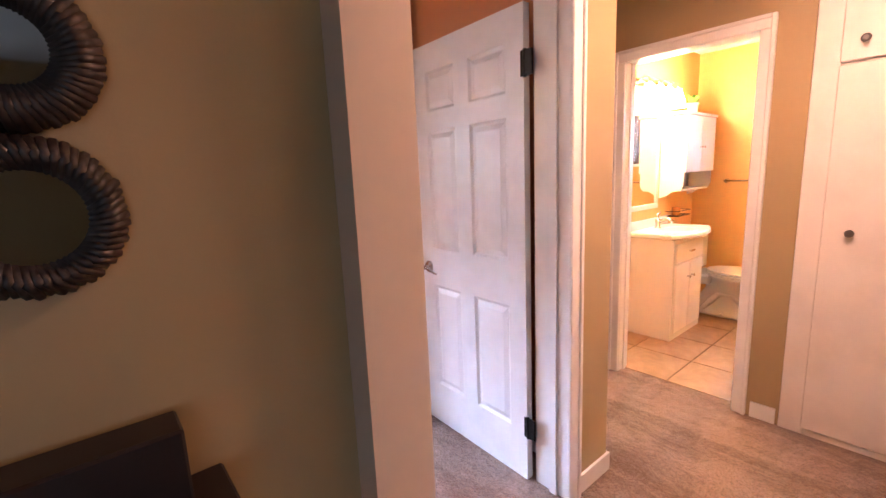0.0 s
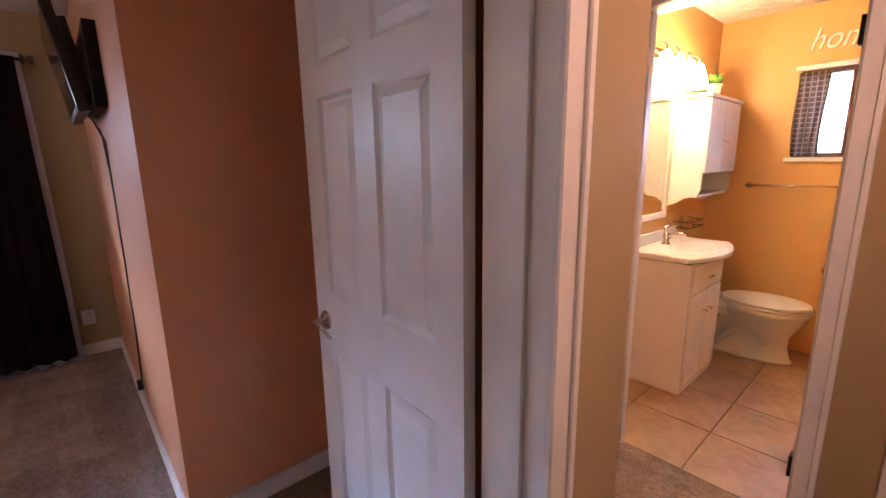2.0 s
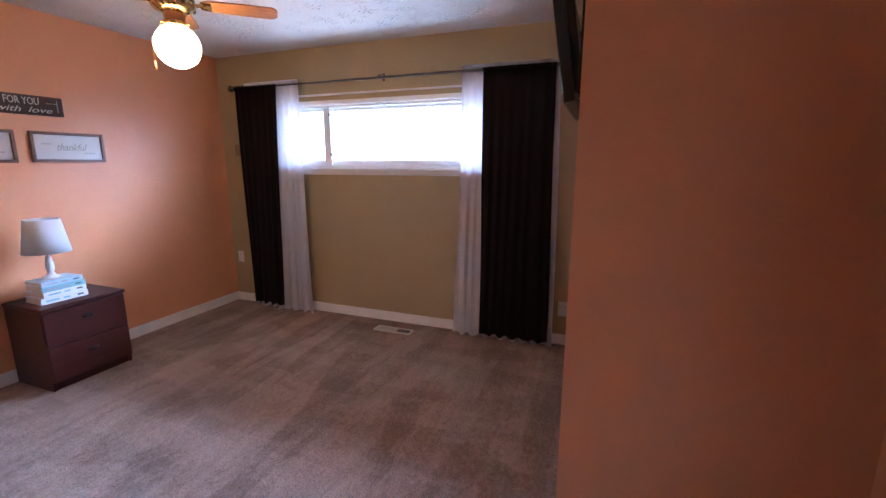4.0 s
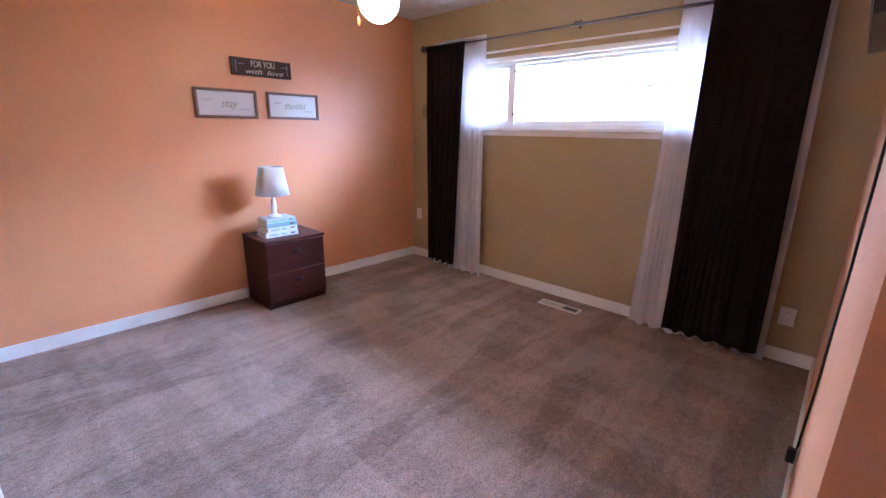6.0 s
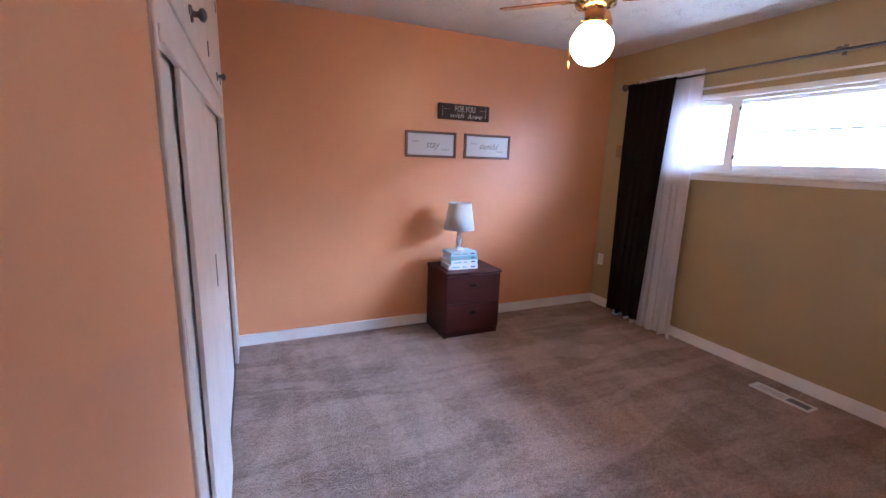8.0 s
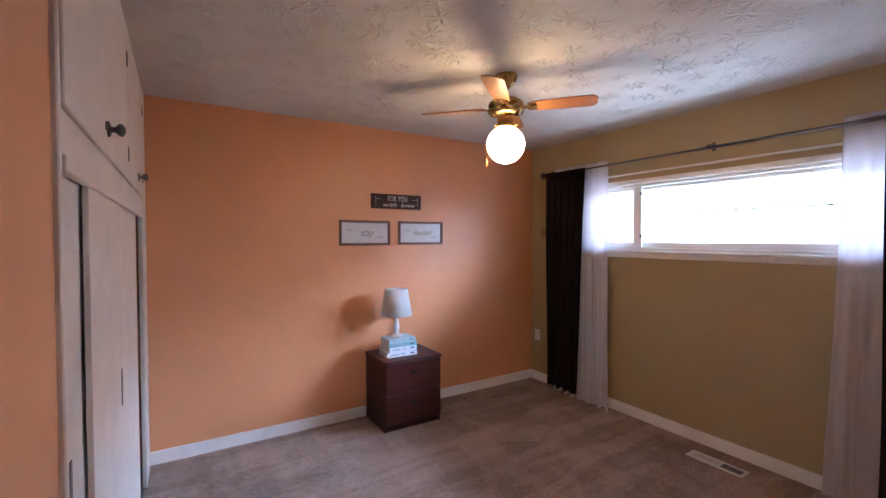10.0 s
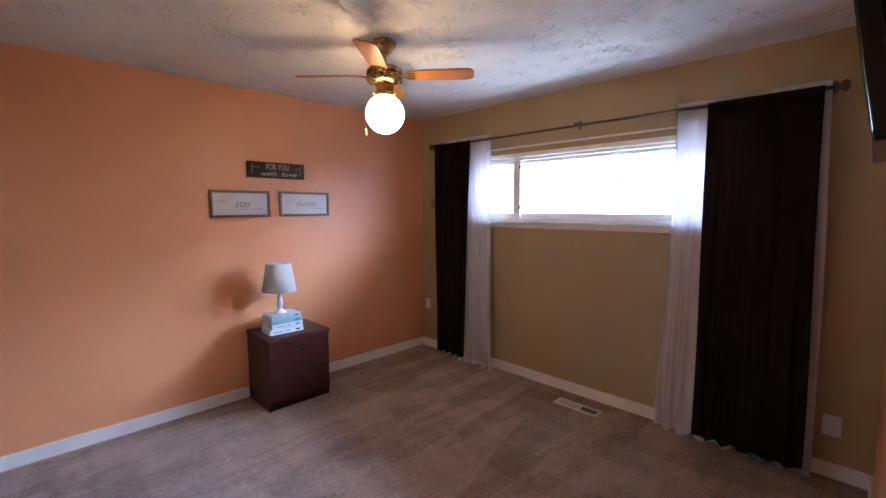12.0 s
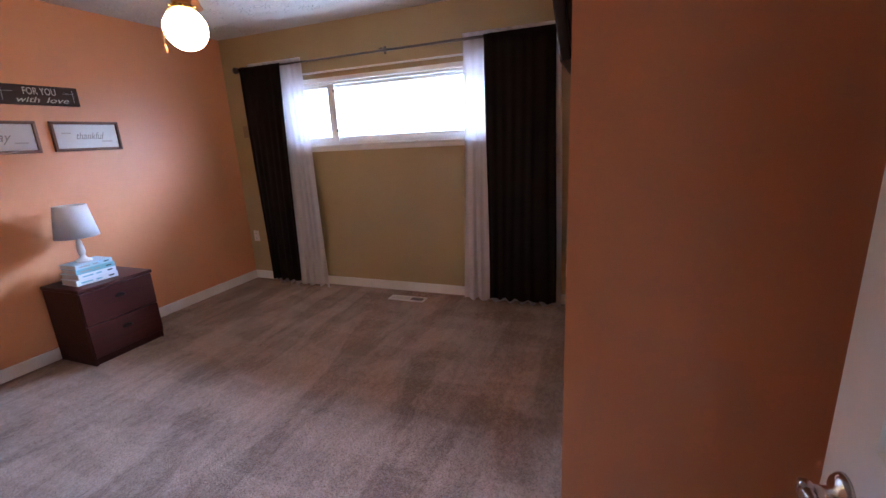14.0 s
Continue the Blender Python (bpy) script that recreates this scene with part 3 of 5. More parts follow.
# ---- bedroom window ----


def bedroom_window():
    t = thing("window_1", "high white sliding window with a narrow left sash, daylight behind", "window", kind="structure")
    y0, y1 = 0.035, 0.075
    for n, lo, hi in (("frame", (WX0, 0.02, WZ0), (WX1, 0.12, WZ0 + 0.022)), ("frame", (WX0, 0.02, WZ1 - 0.022), (WX1, 0.12, WZ1)),
                      ("frame", (WX0, 0.02, WZ0 + 0.022), (WX0 + 0.022, 0.12, WZ1 - 0.022)), ("frame", (WX1 - 0.022, 0.02, WZ0 + 0.022), (WX1, 0.12, WZ1 - 0.022))):
        box_part(n, lo, hi, WHITE, t, 0.002)
    # sashes
    for x0, x1, d, w in ((WX0 + 0.022, 1.215, 0.0, 0.036), (1.205, 2.62, 0.03, 0.030), (2.60, WX1 - 0.022, 0.0, 0.036)):
        bm = bmesh.new()
        za, zb = WZ0 + 0.022, WZ1 - 0.022
        box(bm, (x0, y0 + d, za), (x1, y1 + d, za + 0.045), 0.003)
        box(bm, (x0, y0 + d, zb - 0.026), (x1, y1 + d, zb), 0.003)
        box(bm, (x0, y0 + d, za + 0.045), (x0 + w, y1 + d, zb - 0.026), 0.003)
        box(bm, (x1 - w, y0 + d, za + 0.045), (x1, y1 + d, zb - 0.026), 0.003)
        sash = part("sash", bm, WHITE, t)
        pane = box_part("pane", (x0 + w, y0 + d + 0.016, za + 0.045), (x1 - w, y0 + d + 0.021, zb - 0.026), GLASS, sash, 0.0, "clear window glass")
        pane.visible_shadow = False
    box_part("glazing_bar", (1.262, y0 + 0.035, 1.695), (2.59, y0 + 0.046, 1.705), PEWTER, t, 0.001)
    box_part("mullion", (1.186, 0.022, WZ0 + 0.022), (1.262, 0.034, WZ1 - 0.022), WHITE, t, 0.003)
    for z in (1.52, 1.87):
        box_part("latch", (1.254, 0.010, z - 0.014), (1.270, 0.024, z + 0.014), PEWTER, t, 0.002, "small dark sash latch")
    # casing, apron and sill
    box_part("head_casing", (WX0 - 0.08, -0.016, WZ1), (WX1 + 0.08, 0.0, WZ1 + 0.038), WHITE, t, 0.003)
    box_part("cap", (WX0 - 0.09, -0.022, WZ1 + 0.080), (WX1 + 0.09, 0.0, WZ1 + 0.094), WHITE, t, 0.003)
    box_part("side_casing", (WX0 - 0.08, -0.016, WZ0), (WX0, 0.0, WZ1), WHITE, t, 0.003)
    box_part("side_casing", (WX1, -0.016, WZ0), (WX1 + 0.08, 0.0, WZ1), WHITE, t, 0.003)
    box_part("window_sill", (WX0 - 0.10, -0.045, WZ0 - 0.022), (WX1 + 0.10, 0.034, WZ0), WHITE, t, 0.005)
    box_part("apron", (WX0 - 0.08, -0.014, WZ0 - 0.062), (WX1 + 0.08, 0.0, WZ0 - 0.022), WHITE, t, 0.003)


bedroom_window()


def drape(name, label, top0, top1, low0, low1, z1, z0, y, folds, depth, material, seed, flare=0.0, thick=0.003):
    """A hanging cloth with folds that deepen downwards, gathered from top0..top1 to low0..low1."""
    rng = random.Random(seed)
    cols, rows = max(40, folds * 10), 26
    offs = [rng.uniform(-0.35, 0.35) for _ in range(folds + 2)]
    amps = [rng.uniform(0.6, 1.25) for _ in range(folds + 2)]
    bm = bmesh.new()
    grid = []
    for j in range(rows + 1):
        v = j / rows
        line = []
        for i in range(cols + 1):
            u = i / cols
            k = u * folds
            a = amps[int(k)] * (1 - k % 1) + amps[int(k) + 1] * (k % 1)
            o = offs[int(k)] * (1 - k % 1) + offs[int(k) + 1] * (k % 1)
            wave = math.sin(2 * math.pi * (k + o * (0.4 + 0.6 * v)) + 0.5 * math.sin(3.1 * v + seed))
            x = (top0 + (top1 - top0) * u) * (1 - v) + (low0 + (low1 - low0) * u) * v
            x += 0.012 * math.sin(4 * v + 6 * u + seed) * v
            d = depth * a * (0.28 + 0.82 * v)
            z = z1 + (z0 - z1) * v + (0.003 * math.sin(9 * k + seed) if j == 0 else 0) + (0.012 * math.sin(5 * k + seed) if j == rows else 0)
            line.append(bm.verts.new((x, y + d * wave - flare * v * v, z)))
        grid.append(line)
    for a, b in zip(grid, grid[1:]):
        for i in range(cols):
            bm.faces.new((a[i], a[i + 1], b[i + 1], b[i])).smooth = True
    bmesh.ops.solidify(bm, geom=bm.faces[:], thickness=thick)
    ob = tagged(finish(name, bm, material), label, "curtain", group="window curtains")
    # stitched pocket along the top edge
    bm = bmesh.new()
    rows_z = (z1 + 0.002, z1 - 0.030, z1 - 0.034)
    line = []
    for zz in rows_z:
        line.append([])
        for i in range(cols + 1):
            u = i / cols
            k = u * folds
            a = amps[int(k)] * (1 - k % 1) + amps[int(k) + 1] * (k % 1)
            o = offs[int(k)] * (1 - k % 1) + offs[int(k) + 1] * (k % 1)
            wave = math.sin(2 * math.pi * (k + o * 0.4) + 0.5 * math.sin(seed))
            line[-1].append(bm.verts.new((top0 + (top1 - top0) * u, y + depth * a * 0.28 * wave - (0.007 if zz > rows_z[2] else 0.002), zz)))
    for a, b in zip(line, line[1:]):
        for i in range(cols):
            bm.faces.new((a[i], a[i + 1], b[i + 1], b[i])).smooth = True
    bmesh.ops.solidify(bm, geom=bm.faces[:], thickness=0.002)
    part("rod_pocket", bm, material, ob)
    return ob


ROD = 2.128
drape("sheer_curtain", "white sheer curtain hanging behind the dark drape", 0.40, 1.01, 0.42, 1.05, ROD + 0.042, 0.012, -0.075, 8, 0.016, SHEER, 3, 0.02, 0.010)
drape("sheer_curtain", "white sheer curtain hanging behind the dark drape", 2.545, 3.28, 2.50, 3.33, ROD + 0.042, 0.012, -0.075, 10, 0.016, SHEER, 7, 0.02, 0.010)
drape("dark_drape", "dark brown drape at the window beside the orange wall", 0.325, 0.805, 0.335, 0.715, ROD + 0.008, 0.050, -0.118, 6, 0.013, DRAPE, 11, 0.0, 0.004)
drape("dark_drape", "dark brown drape at the window beside the television", 2.725, 3.255, 2.72, 3.275, ROD + 0.008, 0.050, -0.122, 7, 0.013, DRAPE, 5, 0.02, 0.004)


def curtain_rod():
    t = thing("curtain_rod", "thin dark bronze curtain rod on wall brackets", "curtain rod")
    for n, a, b, r in (("rod", 0.31, 1.84, 0.0085), ("rod", 1.80, 3.30, 0.0105)):
        bm = bmesh.new()
        tube(bm, [(a, -0.098, ROD), (b, -0.098, ROD)], r, 12)
        part(n, bm, BRONZE, t)
    for x in (0.30, 3.29):
        bm = bmesh.new()
        s = -1 if x < 1 else 1
        turn = Matrix.Rotation(radians(90 * s), 3, "Y")
        lathe(bm, [(0.012, 0.0), (0.022, 0.006), (0.022, 0.014), (0.010, 0.020), (0.026, 0.030), (0.032, 0.042), (0.026, 0.056), (0.006, 0.062)], (x, -0.098, ROD), 16, turn)
        part("finial", bm, BRONZE, t)
    for x in (0.315, 1.83, 3.285):
        bm = bmesh.new()
        box(bm, (x - 0.012, -0.006, ROD - 0.012), (x + 0.012, 0.0, ROD + 0.05), 0.002)
        tube(bm, [(x, -0.003, ROD + 0.030), (x, -0.06, ROD + 0.028), (x, -0.098, ROD + 0.016)], 0.005, 8)
        part("bracket", bm, BRONZE, t)


curtain_rod()

# ---- bedroom closet ----


def closet():
    t = thing("built_in_closet", "white built-in closet with sliding doors and upper cupboards", "closet", kind="structure")
    y = CLO
    f = y + 0.010
    x0, x1 = 0.30, 2.365
    zt, zu = 1.655, 1.745
    box_part("side_frame", (0.0, y - 0.014, 0), (x0, f, H), OLDWHITE, t, 0.003)
    box_part("side_frame", (x1, y - 0.10, 0), (2.39, f, H), OLDWHITE, t, 0.003)
    box_part("header", (x0, y - 0.10, zt), (x1, f - 0.002, zu), OLDWHITE, t, 0.003)
    box_part("track_cover", (x0, y - 0.002, zt - 0.030), (x1, f + 0.006, zt + 0.002), OLDWHITE, t, 0.003)
    box_part("top_frame", (x0, y - 0.10, 2.36), (x1, f - 0.002, H), OLDWHITE, t, 0.003)
    box_part("floor_track", (x0, y - 0.09, 0), (x1, y - 0.004, 0.006), PEWTER, t, 0.001)
    # three sliding doors on three tracks, the far ones lapping over the near one, a dark gap at the far end
    near = box_part("sliding_door", (1.70, y - 0.034, 0.008), (x1, y - 0.012, zt - 0.004), OLDWHITE, t, 0.001)
    middle = box_part("sliding_door", (1.42, y - 0.005, 0.008), (2.085, y + 0.008, zt - 0.004), OLDWHITE, t, 0.001)
    far = box_part("sliding_door", (0.44, y - 0.034, 0.008), (1.49, y - 0.014, zt - 0.004), OLDWHITE, t, 0.001)
    box_part("finger_pull", (1.380, y - 0.015, 0.90), (1.405, y - 0.012, 1.03), PEWTER, far, 0.001, "metal finger pull")
    box_part("finger_pull", (1.47, y + 0.007, 0.90), (1.495, y + 0.010, 1.03), PEWTER, middle, 0.001, "metal finger pull")
    box_part("finger_pull", (2.22, y - 0.013, 0.90), (2.245, y - 0.010, 1.03), PEWTER, near, 0.001, "metal finger pull")
    for a, b, k in ((1.155, 2.36, 1.78), (0.305, 1.147, 0.62)):
        d = box_part("cupboard_door", (a, y - 0.010, zu + 0.004), (b, f + 0.004, 2.355), OLDWHITE, t, 0.003)
        bm = bmesh.new()
        turn = Matrix.Rotation(radians(-90), 3, "X")
        lathe(bm, [(0.024, 0.0), (0.024, 0.004), (0.009, 0.008), (0.009, 0.020), (0.018, 0.026), (0.020, 0.036), (0.008, 0.044)], (k, f + 0.004, 1.83), 16, turn)
        box(bm, (k - 0.05, f + 0.003, 1.818), (k + 0.05, f + 0.008, 1.842), 0.002)
        part("knob", bm, PEWTER, d, "dark metal knob on a back plate")
        for z in (1.86, 2.26):
            box_part("hinge", (a - 0.006, f + 0.002, z - 0.03), (a + 0.010, f + 0.008, z + 0.03), PEWTER, d, 0.001)


closet()

# ---- ceiling fan ----


def ceiling_fan(cx, cy):
    t = thing("ceiling_fan", "brass ceiling fan with four oak blades and a lit globe", "ceiling fan", (cx, cy, 0))
    bm = bmesh.new()
    lathe(bm, [(0.066, H), (0.068, H - 0.012), (0.058, H - 0.040), (0.030, H - 0.072), (0.016, H - 0.078)], (0, 0, 0), 8)
    part("canopy", bm, BRASS, t)
    bm = bmesh.new()
    tube(bm, [(0, 0, H - 0.075), (0, 0, 2.30)], 0.013, 12)
    part("downrod", bm, BRASS, t)
    bm = bmesh.new()
    lathe(bm, [(0.03, 2.312), (0.075, 2.300), (0.098, 2.282), (0.102, 2.262), (0.092, 2.256), (0.092, 2.246), (0.105, 2.240), (0.100, 2.222), (0.070, 2.208), (0.045, 2.200)], (0, 0, 0), 32)
    part("motor_housing", bm, BRASS, t)
    bm = bmesh.new()
    lathe(bm, [(0.047, 2.204), (0.050, 2.19), (0.047, 2.160)], (0, 0, 0), 28)
    part("switch_housing", bm, OAK, t, "brown switch housing")
    bm = bmesh.new()
    lathe(bm, [(0.048, 2.162), (0.060, 2.156), (0.060, 2.140), (0.050, 2.136)], (0, 0, 0), 28)
    part("fitter", bm, BRASS, t)
    for i in range(3):
        a = radians(20 + 120 * i)
        bm = bmesh.new()
        tube(bm, [(0.056 * math.cos(a), 0.056 * math.sin(a), 2.148), (0.076 * math.cos(a), 0.076 * math.sin(a), 2.148)], 0.004, 8)
        part("thumb_screw", bm, BRASS, t)
    bm = bmesh.new()
    rings = [(0.108 * math.sin(a), 2.043 + 0.108 * math.cos(a)) for a in [radians(26 + (180 - 27) * i / 15) for i in range(16)]]
    lathe(bm, rings, (0, 0, 0), 32)
    part("globe", bm, GLOBE, t, "lit white opal glass globe")
    for k in range(4):
        a = 42 + 90 * k
        spin = pose(0, 0, 2.252, 0, 0, a) @ pose(0, 0, 0, -12, 0, 0)
        # iron
        bm = bmesh.new()
        box(bm, (0.085, -0.012, -0.006), (0.135, 0.012, 0.002), 0.002)
        box(bm, (0.125, -0.034, -0.006), (0.175, 0.034, -0.001), 0.002)
        bm.transform(spin)
        arm = part("blade_iron", bm, BRASS, t)
        # blade outline, widening outwards with clipped corners
        out = [(0.125, -0.028), (0.16, -0.045), (0.30, -0.055), (0.470, -0.058), (0.488, -0.050), (0.502, -0.028), (0.502, 0.028), (0.488, 0.050), (0.470, 0.058), (0.30, 0.055), (0.16, 0.045), (0.125, 0.028)]
        bm = bmesh.new()
        low = [bm.verts.new((x, y, 0.0)) for x, y in out]
        high = [bm.verts.new((x, y, 0.006)) for x, y in out]
        bm.faces.new(low[::-1])
        bm.faces.new(high)
        for i in range(len(out)):
            j = (i + 1) % len(out)
            bm.faces.new((low[i], low[j], high[j], high[i]))
        ob = part("blade", bm, OAK, t, "honey oak fan blade")
        ob.matrix_basis = spin
    # pull chain
    bm = bmesh.new()
    px, py = -0.064, -0.052
    tube(bm, [(px * 0.6, py * 0.6, 2.165), (px * 0.9, py * 0.9, 2.135), (px * 1.37, py * 1.37, 2.075), (px * 1.38, py * 1.38, 1.965)], 0.0016, 6)
    chain = part("pull_chain", bm, BRASS, t)
    bm = bmesh.new()
    lathe(bm, [(0.003, 1.968), (0.008, 1.955), (0.009, 1.935), (0.005, 1.925)], (px * 1.38, py * 1.38, 0), 12)
    part("pull_knob", bm, OAK, chain)


ceiling_fan(1.483, -1.617)

# ---- things on and by the orange wall ----
FACE_EAST = lambda y, z, x: pose(x, y, z, 90, 0, 90)


def nightstand():
    y0, y1, xf = -1.905, -1.412, 0.425
    t = thing("nightstand", "dark mahogany two-drawer nightstand against the orange wall", "nightstand", (0.22, (y0 + y1) / 2, 0))
    ox, oy = 0.22, (y0 + y1) / 2
    q = lambda x, y, z: (x - ox, y - oy, z)
    box_part("side_panel", q(0.022, y0, 0.0), q(xf - 0.018, y0 + 0.018, 0.530), MAHOGANY, t, 0.002)
    box_part("side_panel", q(0.022, y1 - 0.018, 0.0), q(xf - 0.018, y1, 0.530), MAHOGANY, t, 0.002)
    box_part("back_panel", q(0.022, y0 + 0.018, 0.02), q(0.03, y1 - 0.018, 0.530), MAHOGANY, t, 0.0)
    box_part("plinth", q(0.05, y0 + 0.018, 0.0), q(xf - 0.03, y1 - 0.018, 0.055), MAHOGANY, t, 0.002)
    box_part("top", q(0.018, y0 - 0.006, 0.530), q(xf + 0.008, y1 + 0.006, 0.555), MAHOGANY, t, 0.005)
    for z0, z1 in ((0.06, 0.288), (0.294, 0.524)):
        d = box_part("drawer", q(0.06, y0 + 0.003, z0), q(xf, y1 - 0.003, z1), MAHOGANY, t, 0.003)
        bm = bmesh.new()
        z = (z0 + z1) / 2 + 0.03
        bmesh.ops.create_uvsphere(bm, u_segments=16, v_segments=8, radius=1.0)
        for v in bm.verts:
            v.co = Vector(q(xf, oy, z)) + Vector((max(v.co.x, 0) * 0.022, v.co.y * 0.036, (v.co.z if v.co.z > -0.25 else -0.25) * 0.020))
        part("pull", bm, BLACKMETAL, d, "dark metal cup pull")
    return t


nightstand()


def book(x, y, z, w, d, h, turn, material, label):
    t = thing("book", label, "book", (x, y, z), "books under the lamp")
    t.rotation_euler = (0, 0, radians(turn))
    bm = bmesh.new()
    box(bm, (-w / 2, -d / 2, 0), (w / 2, d / 2, 0.003), 0.001)
    box(bm, (-w / 2, -d / 2, h - 0.003), (w / 2, d / 2, h), 0.001)
    box(bm, (w / 2 - 0.003, -d / 2, 0.003), (w / 2, d / 2, h - 0.003))
    part("cover", bm, material, t)
    box_part("pages", (-w / 2 + 0.006, -d / 2 + 0.005, 0.003), (w / 2 - 0.003, d / 2 - 0.005, h - 0.003), PAGES, t, 0.0)
    for a, b in ((-0.40, -0.12), (-0.04, 0.10), (0.26, 0.40)):
        box_part("title_bar", (w / 2, d * a, h * 0.36), (w / 2 + 0.001, d * b, h * 0.62), INK if a > 0.2 else PALEINK if material is not BOOKWHITE else BOOKTEAL, t, 0.0)


BY = -1.712
book(0.235, BY, 0.555, 0.19, 0.262, 0.040, -2, BOOKWHITE, "white hardback book lying on the nightstand")
book(0.232, BY + 0.004, 0.595, 0.18, 0.250, 0.036, 3, BOOKWHITE, "white hardback book with blue lettering in a stack")
book(0.235, BY + 0.006, 0.631, 0.175, 0.245, 0.034, -1, BOOKTEAL, "pale teal hardback book in a stack")
book(0.230, BY + 0.002, 0.665, 0.17, 0.240, 0.030, 2, BOOKBLUE, "pale blue hardback book on top of the stack")


def table_lamp(x, y, z):
    t = thing("table_lamp", "small white table lamp with a white shade on books", "table lamp", (x, y, z))
    bm = bmesh.new()
    lathe(bm, [(0.050, 0.0), (0.050, 0.010), (0.042, 0.018), (0.026, 0.024), (0.020, 0.036), (0.016, 0.046), (0.020, 0.054), (0.024, 0.075), (0.021, 0.105), (0.016, 0.130), (0.020, 0.136), (0.014, 0.144), (0.010, 0.150), (0.010, 0.235)], (0, 0, 0), 24)
    part("base", bm, LAMPWHITE, t)
    bm = bmesh.new()
    lathe(bm, [(0.016, 0.215), (0.030, 0.235), (0.034, 0.26), (0.026, 0.29), (0.006, 0.305)], (0, 0, 0), 16)
    part("bulb", bm, PORCELAIN, t, "unlit white bulb")
    bm = bmesh.new()
    rings = []
    for r, zz in ((0.128, 0.178), (0.093, 0.395), (0.090, 0.395), (0.125, 0.178)):
        rings.append([bm.verts.new((r * math.cos(2 * math.pi * i / 36), r * math.sin(2 * math.pi * i / 36), zz)) for i in range(36)])
    for a, b in zip(rings, rings[1:] + rings[:1]):
        for i in range(36):
            bm.faces.new((a[i], a[(i + 1) % 36], b[(i + 1) % 36], b[i])).smooth = True
    shade = part("shade", bm, SHADE, t, "white tapered cloth shade")
    bm = bmesh.new()
    for a in (0, 120, 240):
        c, s = math.cos(radians(a)), math.sin(radians(a))
        tube(bm, [(0.01 * c, 0.01 * s, 0.37), (0.091 * c, 0.091 * s, 0.38)], 0.0015, 6)
    tube(bm, [(0, 0, 0.23), (0, 0, 0.385)], 0.003, 6)
    part("harp", bm, BRASS, shade)


table_lamp(0.235, -1.722, 0.696)


def wooden_sign():
    y0, y1, z0, z1 = -1.846, -1.374, 1.760, 1.886
    t = thing("wooden_sign", "dark wooden plank sign lettered FOR YOU with love", "wall sign")
    box_part("board", (0.001, y0, z0), (0.024, y1, z1), DARKBOARD, t, 0.003)
    ym = (y0 + y1) / 2
    lettering("large_letters", "FOR YOU", 0.066, FACE_EAST(ym + 0.005, z1 - 0.040, 0.0248), WHITEINK, t, 0.185)
    lettering("small_letters", "with", 0.052, FACE_EAST(ym - 0.075, z0 + 0.032, 0.0248), WHITEINK, t, 0.125, 0.35)
    lettering("small_letters", "love", 0.052, FACE_EAST(ym + 0.095, z0 + 0.032, 0.0248), WHITEINK, t, 0.135, 0.35)
    for y, s in ((y0 + 0.035, 1), (y1 - 0.035, -1)):
        bm = bmesh.new()
        box(bm, (0.024, y - 0.0015, z0 + 0.025), (0.0255, y + 0.0015, z1 - 0.02))
        box(bm, (0.024, min(y, y + s * 0.06), z1 - 0.045), (0.0255, max(y, y + s * 0.06), z1 - 0.0425))
        part("ornament", bm, PALEINK, t, "thin white corner flourish")
    bm = bmesh.new()
    tube(bm, [(0.010, y1, ym * 0 + z0 + 0.075), (0.012, y1 + 0.012, z0 + 0.070), (0.012, y1 + 0.018, z0 + 0.055)], 0.0022, 6)
    part("cord", bm, PALEINK, t, "short cord end at the plank's edge")


wooden_sign()


def framed_print(y0, y1, z0, z1, word, size, width, label):
    t = thing("framed_print", label, "framed print", group="framed prints on the orange wall")
    w, d = 0.020, 0.024
    bars = ((y0, y1, z0, z0 + w), (y0, y1, z1 - w, z1), (y0, y0 + w, z0 + w, z1 - w), (y1 - w, y1, z0 + w, z1 - w))
    for a, b, c, e in bars:
        box_part("frame_bar", (0.001, a, c), (d, b, e), BROWNFRAME, t, 0.003)
    box_part("print", (0.002, y0 + w, z0 + w), (0.010, y1 - w, z1 - w), PAPER, t, 0.0, "white paper print")
    ym, zm = (y0 + y1) / 2, (z0 + z1) / 2
    lettering("word", word, size, FACE_EAST(ym + 0.01, zm, 0.0105), SCRIPTINK, t, width, 0.4, 0.0008)
    for a, b, z in ((-0.165, -0.105, 0.022), (0.09, 0.165, -0.038)):
        box_part("fine_print", (0.010, ym + a, zm + z - 0.005), (0.0108, ym + b, zm + z + 0.005), PALEINK, t, 0.0)


framed_print(-2.125, -1.675, 1.446, 1.656, "stay", 0.085, 0.125, "brown framed white print with the script word stay")
framed_print(-1.596, -1.142, 1.449, 1.656, "thankful", 0.070, 0.19, "brown framed white print with the script word thankful")

# ---- small fittings in the bedroom ----


def wall_plate(name, x, z, w, h, material, label, category, sockets):
    t = thing(name, label, category)
    box_part("plate", (x - w / 2, -0.007, z - h / 2), (x + w / 2, 0.0, z + h / 2), material, t, 0.002)
    for dz in sockets:
        box_part("socket", (x - w * 0.22, -0.009, z + dz - h * 0.13), (x + w * 0.22, -0.006, z + dz + h * 0.13), material, t, 0.002)
        for s in (-1, 1):
            box_part("slot", (x + s * w * 0.09 - 0.0015, -0.0098, z + dz - 0.004), (x + s * w * 0.09 + 0.0015, -0.0085, z + dz + 0.005), INK, t, 0.0)


wall_plate("power_outlet", 0.092, 0.480, 0.072, 0.115, PLASTIC, "white wall outlet low on the tan wall", "outlet", (-0.026, 0.026))
